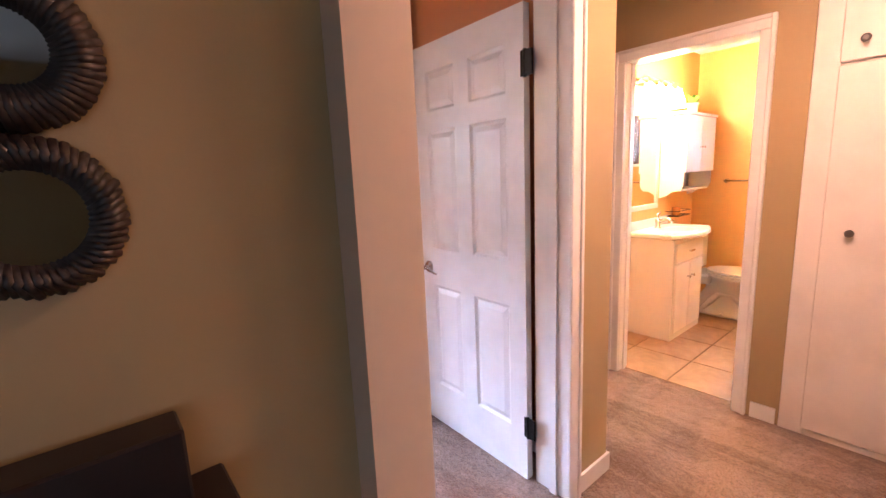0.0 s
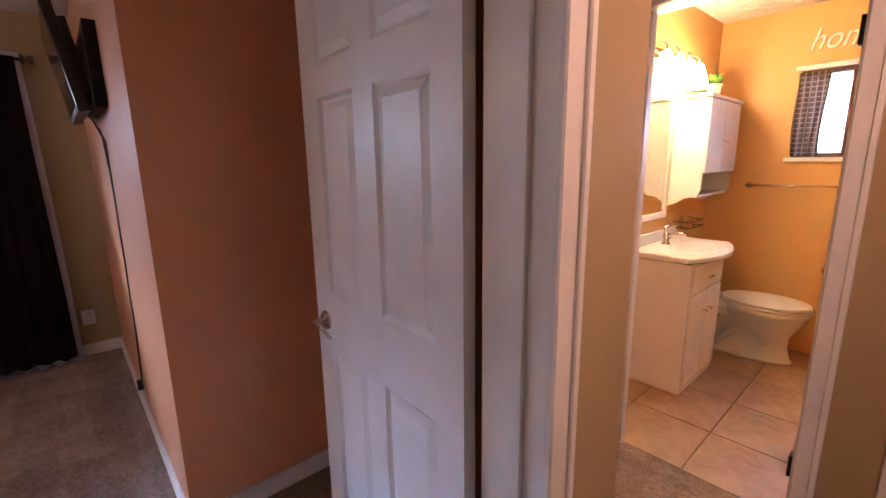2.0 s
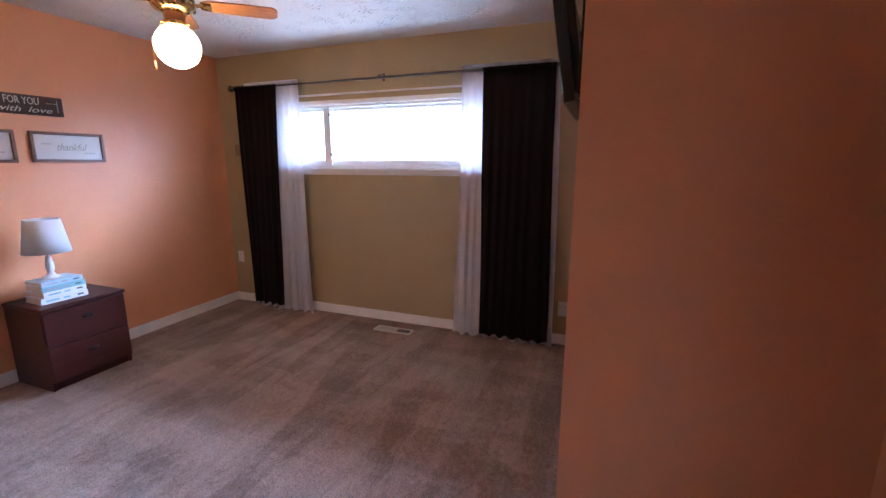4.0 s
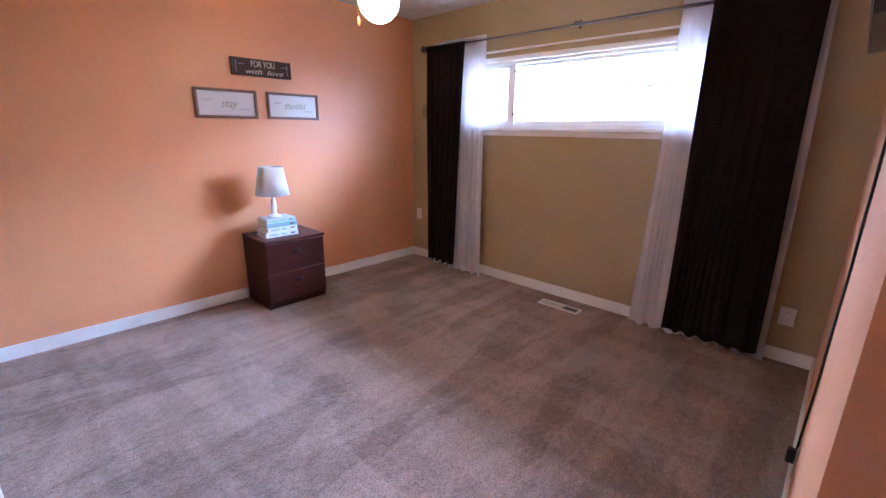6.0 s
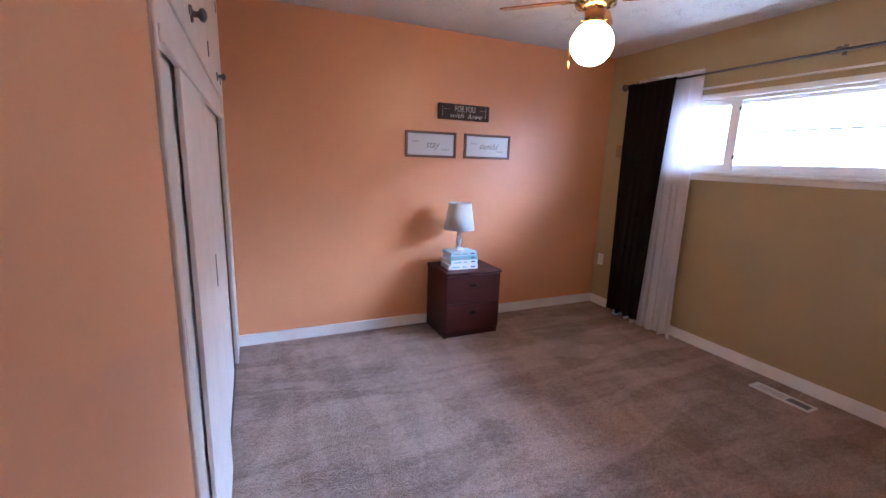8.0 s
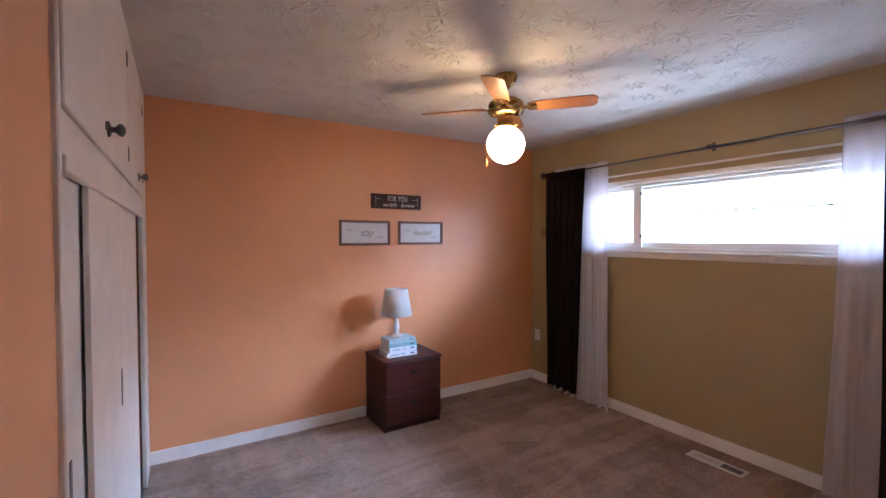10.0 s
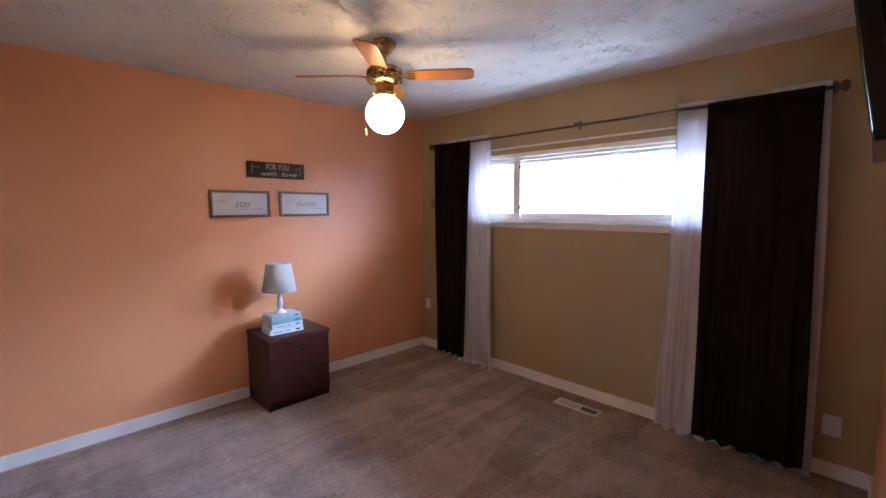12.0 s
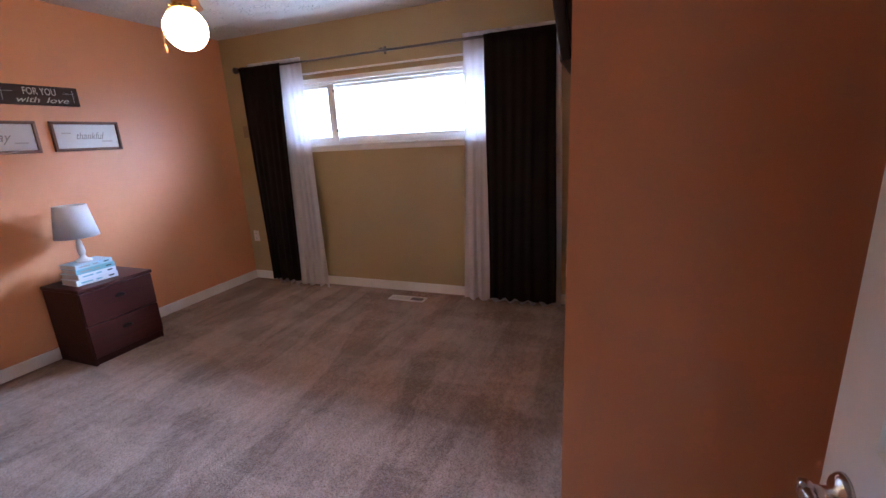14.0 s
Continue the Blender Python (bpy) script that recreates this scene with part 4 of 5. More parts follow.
wall_plate("power_outlet", 3.384, 0.300, 0.082, 0.118, PLASTIC, "white wall outlet beside the dark drape", "outlet", (-0.026, 0.026))
wall_plate("wall_switch", 0.178, 1.565, 0.070, 0.115, TANPLASTIC, "tan painted wall plate near the corner", "switch", (0.0,))


def floor_register():
    x0, x1, y0, y1 = 1.80, 2.15, -0.268, -0.162
    t = thing("floor_register", "white metal floor register set in the carpet", "floor vent", ((x0 + x1) / 2, (y0 + y1) / 2, 0))
    ox, oy = (x0 + x1) / 2, (y0 + y1) / 2
    q = lambda a, b, c: (a - ox, b - oy, c)
    bm = bmesh.new()
    for lo, hi in (((x0, y0, 0.0), (x1, y0 + 0.018, 0.010)), ((x0, y1 - 0.018, 0.0), (x1, y1, 0.010)), ((x0, y0 + 0.018, 0), (x0 + 0.018, y1 - 0.018, 0.010)), ((x1 - 0.018, y0 + 0.018, 0), (x1, y1 - 0.018, 0.010))):
        box(bm, q(*lo), q(*hi), 0.002)
    part("frame", bm, PLASTIC, t)
    xm = ox + 0.03
    box_part("damper_plate", q(x0 + 0.018, y0 + 0.018, 0.0), q(xm, y1 - 0.018, 0.007), PLASTIC, t, 0.001)
    # Thin black plate puts the shade between the slats into colour.
    box_part("duct_shadow", q(xm, y0 + 0.018, 0.0005), q(x1 - 0.018, y1 - 0.018, 0.002), INK, t, 0.0, "black plate for the shade below the slats")
    for i in range(9):
        x = xm + 0.010 + i * (x1 - 0.018 - xm - 0.012) / 9
        box_part("slat", q(x, y0 + 0.018, 0.002), q(x + 0.004, y1 - 0.018, 0.008), GREYPLASTIC, t, 0.0)
    for k in (-0.02, 0.0, 0.02):
        box_part("slot", q(x0 + 0.03, oy + k - 0.003, 0.007), q(xm - 0.012, oy + k + 0.003, 0.0078), PALEINK, t, 0.0)


floor_register()


def television():
    t = thing("television", "black flat television on a tilting wall mount", "television")
    tilt = pose(3.463, -1.36, 1.66, 0, -9, 0)
    def placed(name, lo, hi, material, bevel, label=""):
        bm = bmesh.new()
        box(bm, lo, hi, bevel, 2)
        bm.transform(tilt)
        return part(name, bm, material, t, label)
    placed("body", (0.0, -0.36, 0.0), (0.040, 0.36, 0.44), BLACKPLASTIC, 0.005)
    placed("screen", (-0.002, -0.345, 0.028), (0.001, 0.345, 0.425), SCREEN, 0.0, "dark glossy screen")
    placed("bottom_bezel", (-0.004, -0.36, 0.0), (0.0, 0.36, 0.026), GREYPLASTIC, 0.001, "grey lower bezel")
    placed("back_cover", (0.040, -0.33, 0.03), (0.070, 0.30, 0.38), BLACKPLASTIC, 0.006)
    box_part("wall_plate", (3.515, -1.80, 1.68), (XTV - 0.001, -1.20, 2.02), BLACKMETAL, t, 0.002, "black steel wall plate")
    for y in (-1.43, -1.22):
        bm = bmesh.new()
        tube(bm, [(3.548, y, 1.74), (3.50, y, 1.80), (3.49, y, 1.86)], 0.010, 8)
        tube(bm, [(3.49, y, 1.86), (3.51, y, 1.93), (3.47, y, 1.98)], 0.010, 8)
        part("mount_arm", bm, BLACKMETAL, t)


television()


def cable(name, label, points, radius, wave, seed):
    rng = random.Random(seed)
    pts = []
    for (a, b) in zip(points, points[1:]):
        for i in range(12):
            s = i / 12
            p = Vector(a).lerp(Vector(b), s)
            p.y += wave * (math.sin(7 * p.z + seed) + 0.6 * math.sin(19 * p.z)) + rng.uniform(-0.002, 0.002)
            pts.append(p)
    pts.append(Vector(points[-1]))
    bm = bmesh.new()
    tube(bm, pts, radius, 8)
    return tagged(finish(name, bm, BLACKPLASTIC), label, "cable")


cable("television_cable", "black power cable hanging from the television down the orange wall", [(3.500, -1.50, 1.70), (3.552, -1.48, 1.55), (3.557, -1.42, 1.0), (3.556, -1.36, 0.5), (3.552, -1.33, 0.24)], 0.0042, 0.010, 1)
cable("loose_cable", "short loose black cable hanging below the television", [(3.500, -1.40, 1.70), (3.550, -1.39, 1.60), (3.555, -1.40, 1.43)], 0.003, 0.006, 2)
plug = thing("power_plug", "black power plug in a low wall outlet", "plug")
box_part("plate", (XTV - 0.007, -1.37, 0.14), (XTV, -1.30, 0.255), BEIGE, plug, 0.002)
box_part("adapter", (XTV - 0.035, -1.352, 0.185), (XTV - 0.007, -1.318, 0.24), BLACKPLASTIC, plug, 0.004)

# ---- hall: linen cabinet, mirrors and dark furniture ----


def linen_cabinet():
    t = thing("linen_cabinet", "cream-white built-in linen cabinet with tall lower door", "cabinet")
    x = BX
    y0, y1 = -4.93, -4.19
    a0, a1 = -4.862, -4.29
    f = x - 0.016
    box_part("side_frame", (f, a1, 0.0), (x, y1, H), OLDWHITE, t, 0.003)
    box_part("side_frame", (f, y0, 0.0), (x, a0, H), OLDWHITE, t, 0.003)
    box_part("bottom_rail", (f, a0, 0.0), (x, a1, 0.035), OLDWHITE, t, 0.003)
    box_part("middle_rail", (f + 0.004, a0, 1.79), (x, a1, 1.84), OLDWHITE, t, 0.002)
    box_part("top_rail", (f, a0, 2.36), (x, a1, H), OLDWHITE, t, 0.003)
    for z0, z1, kz in ((0.040, 1.806, 1.06), (1.818, 2.355, 1.90)):
        d = box_part("cabinet_door", (f - 0.012, a0 - 0.006, z0), (f, a1 + 0.006, z1), OLDWHITE, t, 0.004)
        bm = bmesh.new()
        turn = Matrix.Rotation(radians(-90), 3, "Y")
        lathe(bm, [(0.010, 0.0), (0.009, 0.012), (0.016, 0.018), (0.018, 0.026), (0.010, 0.033)], (f - 0.012, a1 - 0.095 if z0 < 1 else a1 - 0.075, kz), 16, turn)
        part("knob", bm, PEWTER, d, "dark metal knob")
        for z in ((0.16, 0.90, 1.66) if z0 < 1 else (1.92, 2.25)):
            box_part("hinge", (f - 0.016, a0 - 0.018, z - 0.035), (f - 0.001, a0 + 0.008, z + 0.035), BLACKMETAL, d, 0.002, "dark metal hinge")


linen_cabinet()


def hall_switch():
    t = thing("wall_switch", "bronze framed light switch on the tan hall wall", "switch")
    y = -4.93
    box_part("plate", (5.035, y, 1.135), (5.110, y + 0.006, 1.270), BRONZE, t, 0.002, "bronze cover plate")
    box_part("inset", (5.048, y + 0.006, 1.155), (5.097, y + 0.008, 1.250), TANPLASTIC, t, 0.001)
    box_part("toggle", (5.067, y + 0.008, 1.193), (5.078, y + 0.020, 1.217), PLASTIC, t, 0.002, "pale toggle lever")


hall_switch()


def hall_ceiling_lamp(x, y):
    t = thing("ceiling_lamp", "lit flush dome lamp on the hall ceiling", "ceiling lamp", (x, y, H))
    bm = bmesh.new()
    lathe(bm, [(0.155, 0.0), (0.158, -0.018), (0.140, -0.026)], (0, 0, 0), 28)
    part("base_ring", bm, BRASS, t)
    bm = bmesh.new()
    lathe(bm, [(0.138, -0.022), (0.132, -0.030), (0.10, -0.040), (0.05, -0.046), (0.01, -0.048)], (0, 0, 0), 28)
    part("dome", bm, HALLGLOW, t, "lit frosted glass dome")


hall_ceiling_lamp(4.30, -4.45)


def round_mirror(x, z, r, inner, label):
    t = thing("round_mirror", label, "wall mirror", (x, -3.93, z), "round mirrors on the living room wall")
    bm = bmesh.new()
    # woven rim of many lapped strands
    n = 56
    rng = random.Random(int(z * 100))
    for i in range(n):
        a, b = 2 * math.pi * i / n, 2 * math.pi * (i + 1.7) / n
        ro = r * rng.uniform(0.97, 1.02)
        tube(bm, [(inner * math.cos(a), -0.012, inner * math.sin(a)), (0.5 * (inner + ro) * math.cos((a + b) / 2), -0.034, 0.5 * (inner + ro) * math.sin((a + b) / 2)), (ro * math.cos(b), -0.010, ro * math.sin(b))], 0.0068, 6)
    part("woven_rim", bm, WICKER, t)
    bm = bmesh.new()
    turn = Matrix.Rotation(radians(90), 3, "X")
    lathe(bm, [(r * 0.97, 0.0), (r * 0.97, 0.010), (inner, 0.012)], (0, 0, 0), 40, turn)
    part("backing", bm, WICKER, t)
    bm = bmesh.new()
    lathe(bm, [(inner, 0.012), (inner, 0.016), (inner * 0.96, 0.017)], (0, 0, 0), 40, turn)
    part("mirror_glass", bm, MIRROR, t)


round_mirror(2.520, 1.574, 0.096, 0.047, "small round mirror in a dark woven rim on the tan wall")
round_mirror(2.514, 1.372, 0.099, 0.062, "round dark mirror in a woven rim below another one")


def console():
    t = thing("console_cabinet", "dark espresso wood console cabinet against the living room wall", "cabinet", (2.2, -4.0, 0))
    q = lambda x, y, z: (x - 2.2, y + 4.0, z)
    box_part("body", q(1.75, -4.06, 0.05), q(2.665, -3.945, 0.93), ESPRESSO, t, 0.004)
    box_part("plinth", q(1.78, -4.05, 0.0), q(2.63, -3.95, 0.05), ESPRESSO, t, 0.002)
    box_part("top", q(1.74, -4.07, 0.93), q(2.685, -3.94, 0.95), ESPRESSO, t, 0.004)
    box_part("upper_shelf", q(1.80, -4.02, 0.95), q(2.632, -3.945, 1.068), ESPRESSO, t, 0.004)
    for x in (1.98, 2.43):
        box_part("cabinet_door", q(x - 0.2, -4.068, 0.10), q(x + 0.2, -4.06, 0.88), ESPRESSO, t, 0.003)


console()

# ---- bathroom ----


def vanity():
    x0, x1, yf = 6.015, 6.605, -3.318
    t = thing("bathroom_vanity", "white vanity cabinet with a bow-front sink top", "vanity", ((x0 + x1) / 2, -3.13, 0))
    q = lambda x, y, z: (x - (x0 + x1) / 2, y + 3.13, z)
    box_part("body", q(x0, yf, 0.0), q(x1, BLEFT, 0.822), PORCELAIN, t, 0.004)
    d = box_part("drawer", q(x0 + 0.03, yf - 0.014, 0.635), q(x1 - 0.03, yf, 0.795), OLDWHITE, t, 0.006)
    box_part("handle", q(6.27, yf - 0.036, 0.705), q(6.35, yf - 0.016, 0.718), CHROME, d, 0.003)
    for a, b, k in ((x0 + 0.03, 6.305, 6.27), (6.315, x1 - 0.03, 6.35)):
        d = box_part("cabinet_door", q(a, yf - 0.014, 0.06), q(b, yf, 0.62), OLDWHITE, t, 0.006)
        bm = bmesh.new()
        lathe(bm, [(0.006, 0), (0.006, 0.014), (0.014, 0.020), (0.006, 0.028)], q(k, yf - 0.014, 0.50), 12, Matrix.Rotation(radians(90), 3, "X"))
        part("knob", bm, CHROME, d)
    # bow-fronted sink top
    bm = bmesh.new()
    n = 24
    def outline(inset, z):
        pts = [(x0 - 0.025 + inset, BLEFT, z)]
        for i in range(n + 1):
            u = i / n
            pts.append((x0 - 0.025 + inset + (x1 - x0 + 0.165 - 2 * inset) * u, yf + 0.01 - 0.105 * math.sin(math.pi * u) ** 0.8 + inset, z))
        pts.append((x1 + 0.14 - inset, BLEFT, z))
        return [bm.verts.new(q(*p)) for p in pts]
    rings = [outline(0.02, 0.825), outline(0.0, 0.838), outline(0.0, 0.860), outline(0.006, 0.868)]
    for a, b in zip(rings, rings[1:]):
        for i in range(len(a)):
            j = (i + 1) % len(a)
            bm.faces.new((a[i], a[j], b[j], b[i]))
    bm.faces.new(rings[0][::-1])
    bm.faces.new(rings[-1])
    top = part("sink_top", bm, PORCELAIN, t, "glossy white sink top")
    bm = bmesh.new()
    rings = []
    for r, z in ((1.0, 0.8685), (0.96, 0.874), (0.88, 0.8692)):
        rings.append([bm.verts.new(q(6.34 + 0.20 * r * math.cos(2 * math.pi * i / 32), -3.22 + 0.135 * r * math.sin(2 * math.pi * i / 32), z)) for i in range(32)])
    for a, b in zip(rings, rings[1:]):
        for i in range(32):
            bm.faces.new((a[i], a[(i + 1) % 32], b[(i + 1) % 32], b[i])).smooth = True
    bm.faces.new(rings[-1])
    part("basin", bm, PORCELAIN, top)
    box_part("backsplash", q(x0 - 0.02, BLEFT - 0.018, 0.868), q(x1 + 0.13, BLEFT, 0.945), PORCELAIN, t, 0.004)


vanity()


def faucet(x, y, z):
    t = thing("faucet", "chrome single-lever faucet on the sink top", "faucet", (x, y, z))
    bm = bmesh.new()
    lathe(bm, [(0.030, 0), (0.030, 0.008), (0.020, 0.016), (0.020, 0.075), (0.012, 0.085)], (0, 0, 0), 18)
    part("base", bm, CHROME, t)
    bm = bmesh.new()
    tube(bm, [(0, 0, 0.045), (0, -0.05, 0.075), (0, -0.10, 0.080), (0, -0.125, 0.060)], [0.015, 0.014, 0.013, 0.013], 12)
    part("spout", bm, CHROME, t)
    bm = bmesh.new()
    tube(bm, [(0, 0, 0.08), (0.012, 0.012, 0.115), (0.05, 0.0, 0.135)], [0.014, 0.011, 0.007], 10)
    part("lever", bm, CHROME, t)


faucet(6.34, -3.045, 0.868)


def bathroom_mirror():
    t = thing("bathroom_mirror", "white framed mirror over the vanity", "mirror")
    x0, x1, z0, z1, y = 5.93, 6.50, 1.03, 1.85, BLEFT
    w = 0.045
    for a, b, c, e in ((x0, x1, z0, z0 + w), (x0, x1, z1 - w, z1), (x0, x0 + w, z0 + w, z1 - w), (x1 - w, x1, z0 + w, z1 - w)):
        box_part("frame_bar", (a, y - 0.022, c), (b, y, e), PORCELAIN, t, 0.004)
    box_part("mirror_glass", (x0 + w, y - 0.012, z0 + w), (x1 - w, y - 0.002, z1 - w), MIRROR, t, 0.0)


bathroom_mirror()


def vanity_light():
    t = thing("vanity_light", "lit chrome vanity light with frosted shades", "wall lamp")
    y = BLEFT
    box_part("back_plate", (5.98, y - 0.02, 2.02), (6.66, y, 2.09), CHROME, t, 0.004)
    for i in range(4):
        x = 6.06 + i * 0.175
        bm = bmesh.new()
        tube(bm, [(x, y - 0.02, 2.055), (x, y - 0.07, 2.10), (x, y - 0.11, 2.075), (x, y - 0.11, 2.03)], 0.007, 8)
        part("arm", bm, CHROME, t)
        bm = bmesh.new()
        lathe(bm, [(0.028, 2.03), (0.034, 2.01), (0.052, 1.95), (0.066, 1.885), (0.060, 1.885), (0.030, 2.0)], (x, y - 0.11, 0), 20)
        part("shade", bm, VANITYGLOW, t, "lit frosted glass shade")


vanity_light()


def wall_cabinet():
    x0, x1, yf, z0, z1 = 6.56, 7.20, -3.15, 1.17, 1.82
    t = thing("wall_cabinet", "white wall cabinet over the toilet with an open shelf", "cabinet")
    for x in (x0, x1 - 0.018):
        bm = bmesh.new()
        # side panel with a scalloped lower edge
        prof = [(BLEFT, z0 - 0.06), (BLEFT - 0.05, z0 - 0.045), (BLEFT - 0.11, z0 - 0.005), (yf + 0.02, z0 + 0.01), (yf, z0 + 0.05), (yf, z1), (BLEFT, z1)]
        a = [bm.verts.new((x, y, z)) for y, z in prof]
        b = [bm.verts.new((x + 0.018, y, z)) for y, z in prof]
        bm.faces.new(a)
        bm.faces.new(b[::-1])
        for i in range(len(prof)):
            j = (i + 1) % len(prof)
            bm.faces.new((a[i], a[j], b[j], b[i]))
        part("side_panel", bm, PORCELAIN, t)
    box_part("back_panel", (x0 + 0.018, BLEFT - 0.008, z0), (x1 - 0.018, BLEFT, z1), PORCELAIN, t, 0.0)
    for z in (z0, 1.33):
        box_part("shelf", (x0 + 0.018, yf + 0.02, z), (x1 - 0.018, BLEFT - 0.008, z + 0.018), PORCELAIN, t, 0.002)
    box_part("top", (x0 - 0.025, yf - 0.025, z1), (x1 + 0.025, BLEFT, z1 + 0.025), PORCELAIN, t, 0.006)
    for a, b, k in ((x0 + 0.002, 6.878, 6.85), (6.882, x1 - 0.002, 6.91)):
        d = box_part("cabinet_door", (a, yf - 0.018, 1.335), (b, yf, z1 - 0.003), PORCELAIN, t, 0.004)
        bm = bmesh.new()
        lathe(bm, [(0.005, 0), (0.005, 0.012), (0.012, 0.018), (0.005, 0.024)], (k, yf - 0.018, 1.55), 12, Matrix.Rotation(radians(90), 3, "X"))
        part("knob", bm, CHROME, d)


wall_cabinet()


def potted_plant(x, y, z):
    t = thing("potted_plant", "small green plant in a white pot on the cabinet", "plant", (x, y, z))
    bm = bmesh.new()
    lathe(bm, [(0.036, 0), (0.046, 0.085), (0.050, 0.085), (0.050, 0.10), (0.044, 0.10), (0.042, 0.09)], (0, 0, 0), 20)
    part("pot", bm, PORCELAIN, t, "white ceramic pot")
    rng = random.Random(4)
    bm = bmesh.new()
    for i in range(90):
        a, e = rng.uniform(0, 2 * math.pi), rng.uniform(0.3, 1.45)
        l = rng.uniform(0.05, 0.10)
        way = Vector((math.cos(a) * math.cos(e), math.sin(a) * math.cos(e), math.sin(e)))
        side = Vector((-math.sin(a), math.cos(a), 0)) * 0.010
        base = Vector((rng.uniform(-0.02, 0.02), rng.uniform(-0.02, 0.02), 0.092))
        p = [base, base + way * l * 0.6 + side, base + way * l, base + way * l * 0.6 - side]
        bm.faces.new([bm.verts.new(v) for v in p])
    part("foliage", bm, LEAF, t, "bright green leaves")


potted_plant(6.92, -3.06, 1.845)


def toilet(x):
    t = thing("toilet", "white porcelain toilet with the lid closed", "toilet", (x, BLEFT, 0))
    box_part("tank", (-0.23, -0.20, 0.39), (0.23, -0.02, 0.73), PORCELAIN, t, 0.02)
    box_part("tank_lid", (-0.24, -0.215, 0.73), (0.24, -0.015, 0.765), PORCELAIN, t, 0.008)
    bm = bmesh.new()
    def ring(z, cy, rx, ry, n=28):
        return [bm.verts.new((rx * math.cos(2 * math.pi * i / n), cy + ry * math.sin(2 * math.pi * i / n), z)) for i in range(n)]
    rings = [ring(0.0, -0.45, 0.118, 0.305), ring(0.022, -0.45, 0.116, 0.302), ring(0.034, -0.45, 0.104, 0.285), ring(0.11, -0.46, 0.092, 0.255), ring(0.19, -0.48, 0.098, 0.238),
             ring(0.25, -0.515, 0.128, 0.238), ring(0.31, -0.54, 0.160, 0.246), ring(0.35, -0.548, 0.180, 0.256), ring(0.362, -0.55, 0.190, 0.266), ring(0.390, -0.55, 0.190, 0.266)]
    for a, b in zip(rings, rings[1:]):
        for i in range(28):
            bm.faces.new((a[i], a[(i + 1) % 28], b[(i + 1) % 28], b[i])).smooth = True
    bm.faces.new(rings[0][::-1])
    bm.faces.new(rings[-1])
    part("bowl", bm, PORCELAIN, t)
    box_part("deck", (-0.17, -0.36, 0.30), (0.17, -0.18, 0.392), PORCELAIN, t, 0.02)
    bm = bmesh.new()
    tube(bm, [(-0.070, -0.60, 0.12), (-0.088, -0.52, 0.22), (-0.090, -0.42, 0.215), (-0.078, -0.34, 0.12), (-0.072, -0.28, 0.05)], [0.016, 0.028, 0.030, 0.030, 0.026], 12)
    part("trapway", bm, PORCELAIN, t)
    for name, z, h, s in (("seat", 0.393, 0.018, 1.04), ("lid", 0.416, 0.020, 1.02)):
        bm = bmesh.new()
        rs = []
        for zz, k in ((z, 0.97), (z + h * 0.4, 1.0), (z + h, 0.95)):
            rs.append([bm.verts.new((0.19 * s * k * math.cos(2 * math.pi * i / 32), -0.55 + 0.268 * s * k * math.sin(2 * math.pi * i / 32), zz)) for i in range(32)])
        for a, b in zip(rs, rs[1:]):
            for i in range(32):
                bm.faces.new((a[i], a[(i + 1) % 32], b[(i + 1) % 32], b[i])).smooth = True
        bm.faces.new(rs[0][::-1])
        bm.faces.new(rs[-1])
        part(name, bm, PORCELAIN, t)
    for y in (-0.45,):
        bm = bmesh.new()
        lathe(bm, [(0.014, 0.0), (0.014, 0.012), (0.006, 0.020)], (-0.112, y, 0.02), 12)
        part("bolt_cap", bm, PORCELAIN, t)
    bm = bmesh.new()
    tube(bm, [(-0.17, -0.20, 0.67), (-0.17, -0.225, 0.67), (-0.11, -0.23, 0.66)], 0.007, 8)
    part("flush_lever", bm, CHROME, t)


toilet(7.02)


def towel_bar():
    t = thing("towel_bar", "chrome towel bar on the bathroom wall", "towel bar")
    for y in (-3.25, -3.80):
        bm = bmesh.new()
        lathe(bm, [(0.022, 0), (0.022, 0.008), (0.010, 0.014), (0.010, 0.055)], (BACK, y, 1.23), 14, Matrix.Rotation(radians(-90), 3, "Y"))
        part("post", bm, CHROME, t)
    bm = bmesh.new()
    tube(bm, [(BACK - 0.05, -3.235, 1.23), (BACK - 0.05, -3.815, 1.23)], 0.008, 10)
    part("bar", bm, CHROME, t)


towel_bar()


def paper_holder():
    t = thing("paper_holder", "chrome toilet paper holder on the bathroom wall", "paper holder")
    bm = bmesh.new()
    lathe(bm, [(0.022, 0), (0.020, 0.01), (0.010, 0.02), (0.010, 0.06)], (BACK, -3.76, 0.64), 14, Matrix.Rotation(radians(-90), 3, "Y"))
    tube(bm, [(BACK - 0.055, -3.75, 0.64), (BACK - 0.055, -3.90, 0.64)], 0.008, 8)
    part("bar", bm, CHROME, t)


paper_holder()


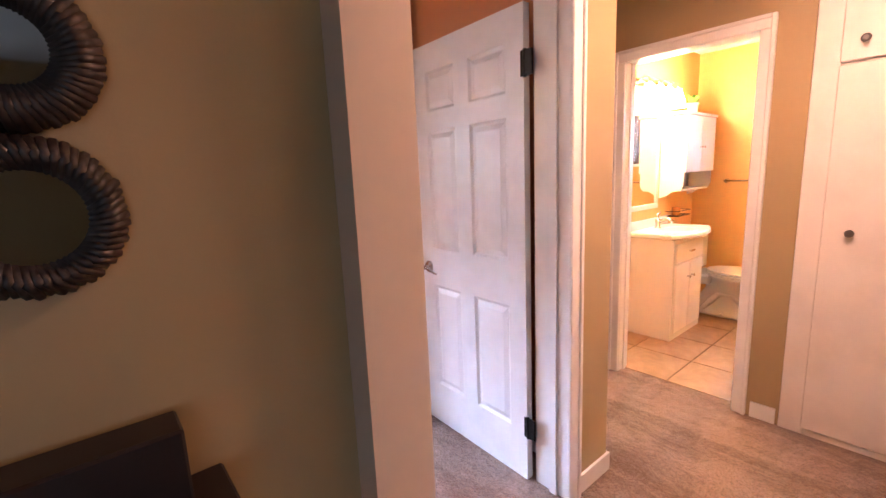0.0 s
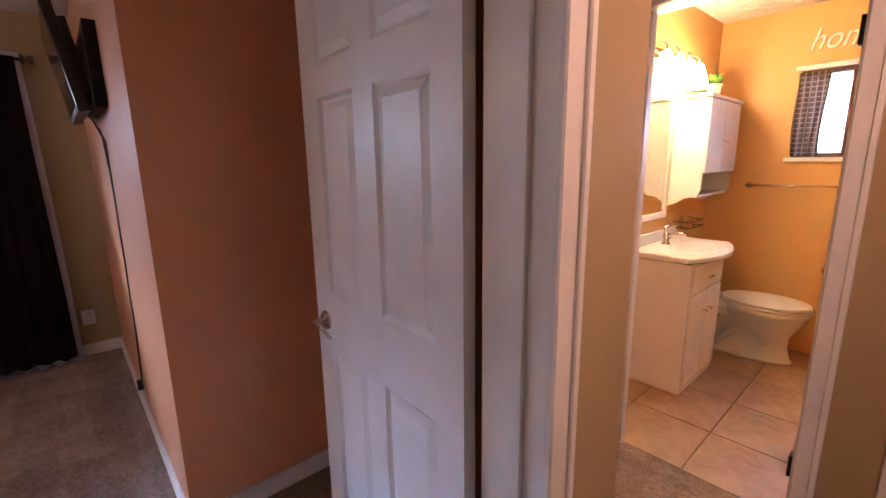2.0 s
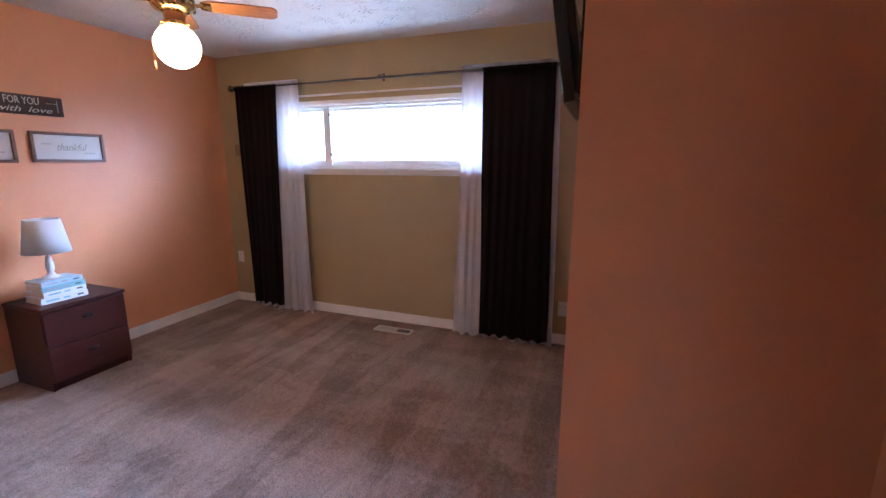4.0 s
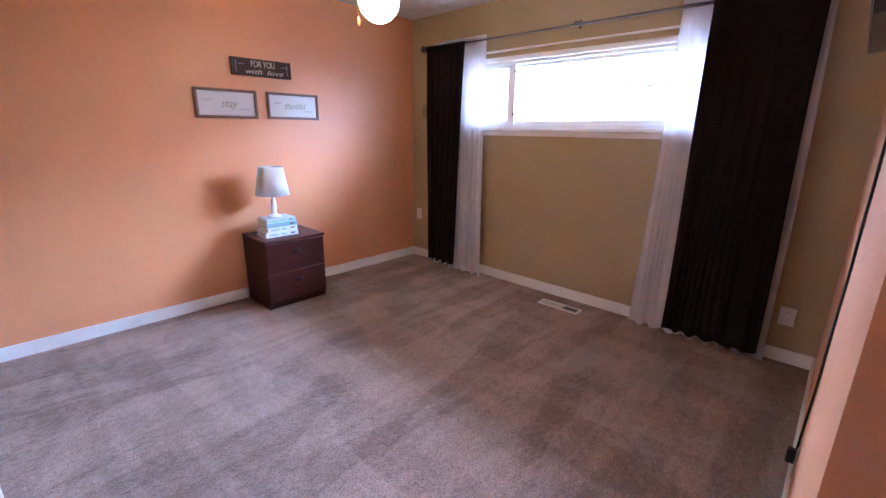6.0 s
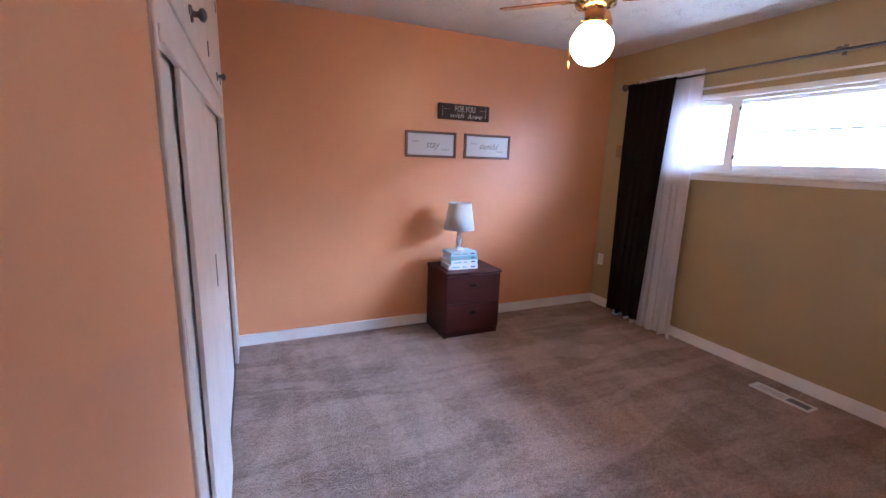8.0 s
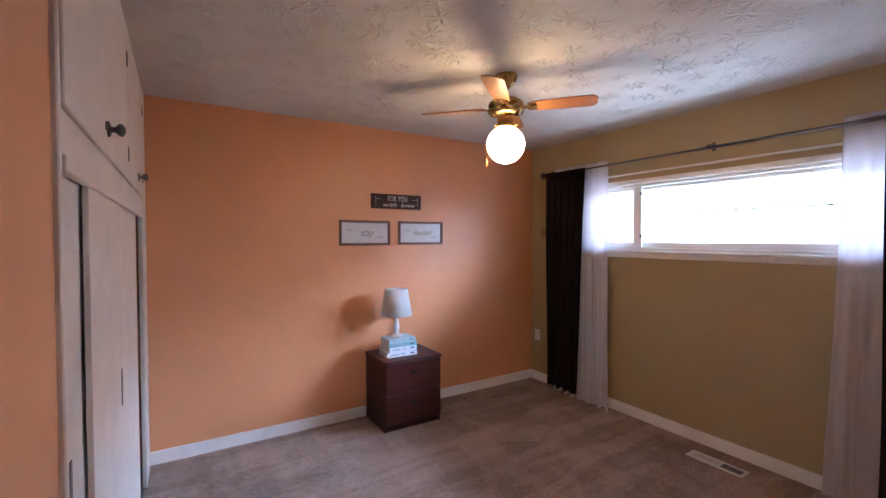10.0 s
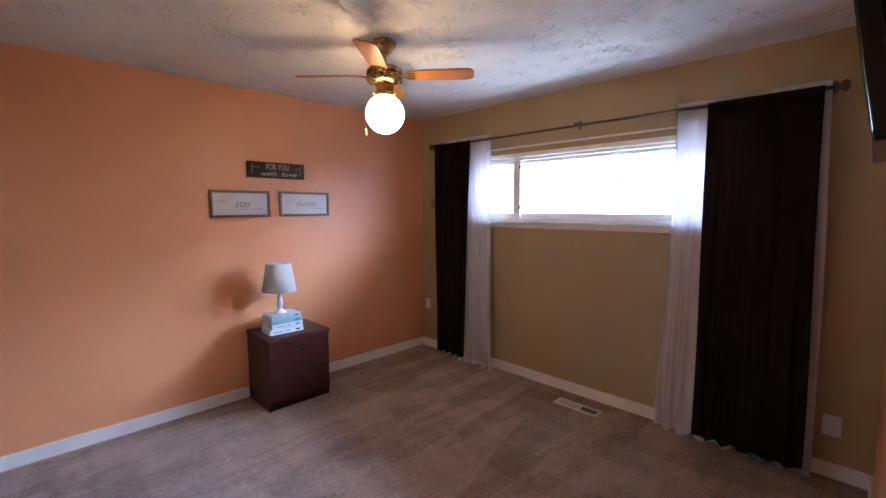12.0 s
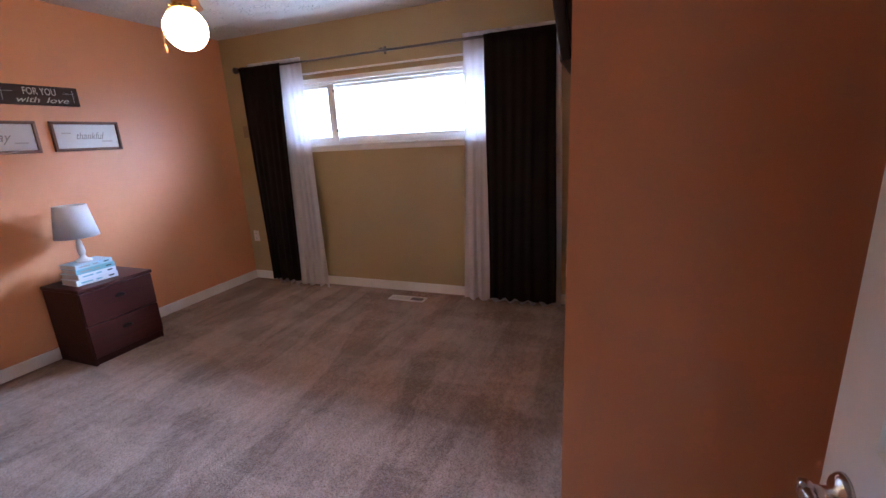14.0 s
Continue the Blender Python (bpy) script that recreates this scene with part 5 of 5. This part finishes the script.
def bathroom_window():
    t = thing("window_2", "small white bathroom window with a patterned side curtain", "window", kind="structure")
    x = BACK
    y0, y1, z0, z1 = BWY0, BWY1, BWZ0, BWZ1
    for n, lo, hi in (("frame", (x + 0.02, y0, z0), (x + 0.10, y1, z0 + 0.03)), ("frame", (x + 0.02, y0, z1 - 0.03), (x + 0.10, y1, z1)),
                      ("frame", (x + 0.02, y0, z0 + 0.03), (x + 0.10, y0 + 0.03, z1 - 0.03)), ("frame", (x + 0.02, y1 - 0.03, z0 + 0.03), (x + 0.10, y1, z1 - 0.03))):
        box_part(n, lo, hi, BROWNFRAME, t, 0.002, "dark brown sash frame")
    pane = box_part("pane", (x + 0.055, y0 + 0.03, z0 + 0.03), (x + 0.06, y1 - 0.03, z1 - 0.03), GLASS, t, 0.0)
    pane.visible_shadow = False
    box_part("head_casing", (x - 0.02, y0 - 0.03, z1), (x, y1 + 0.03, z1 + 0.03), WHITE, t, 0.003)
    box_part("window_sill", (x - 0.045, y0 - 0.03, z0 - 0.03), (x + 0.02, y1 + 0.03, z0), WHITE, t, 0.004)
    box_part("bar", (x + 0.05, (y0 + y1) / 2 - 0.012, z0 + 0.03), (x + 0.075, (y0 + y1) / 2 + 0.012, z1 - 0.03), BROWNFRAME, t, 0.002)


bathroom_window()
bath_curtain = drape("cafe_curtain", "brown checked curtain drawn to the window's side", 0.0, 0.17, 0.0, 0.155, BWZ1 - 0.02, BWZ0 + 0.01, 0.0, 3, 0.012, DARKBLIND, 9)
bath_curtain.matrix_basis = pose(BACK - 0.012, BWY1 + 0.005, 0, 0, 0, -90)

home = thing("word_sign", "white script word home on the bathroom wall", "wall sign")
lettering("letters", "home", 0.20, pose(BACK - 0.008, -3.67, 2.20, 90, 0, -90), PORCELAIN, home, 0.36, 0.35, 0.007)


def wire_shelf():
    t = thing("wire_shelf", "small dark wire shelf with an amber candle jar", "shelf")
    y, z = BLEFT, 0.935
    bm = bmesh.new()
    for d in (0.02, 0.05, 0.08, 0.11):
        tube(bm, [(6.70, y - d, z), (6.98, y - d, z)], 0.003, 6)
    for h in (0.0, 0.045):
        tube(bm, [(6.70, y - 0.002, z + h), (6.70, y - 0.115, z + h), (6.98, y - 0.115, z + h), (6.98, y - 0.002, z + h)], 0.0035, 6)
    part("wire_frame", bm, BLACKMETAL, t)


wire_shelf()
jar = thing("candle_jar", "amber glass candle jar on the wire shelf", "candle", (6.80, BLEFT - 0.06, 0.939))
bm = bmesh.new()
lathe(bm, [(0.032, 0.0), (0.034, 0.01), (0.034, 0.07), (0.030, 0.075)], (0, 0, 0), 18)
part("jar", bm, AMBERGLASS, jar)

# bathroom floor: grout bed and separate tiles
bed = bmesh.new()
box(bed, (5.345, -5.0, -0.2), (7.45, -2.85, -0.003))
bath_floor = tagged(finish("bathroom_floor", bed, GROUT), "tan ceramic tiles laid square with dark grout", "tile floor", kind="structure")
PITCH = 0.413
tile_bm = bmesh.new()
box(tile_bm, (-PITCH / 2 + 0.003, -PITCH / 2 + 0.003, -0.006), (PITCH / 2 - 0.003, PITCH / 2 - 0.003, 0.002), 0.002)
tile_mesh = bpy.data.meshes.new("tile")
tile_bm.to_mesh(tile_mesh)
tile_bm.free()
tile_mesh.materials.append(TILE)
for i in range(5):
    for j in range(5):
        ob = new("tile", tile_mesh)
        ob.parent = bath_floor
        ob.location = (5.345 + PITCH * (i + 0.5), -3.575 + PITCH * (j - 3 + 0.5), 0)
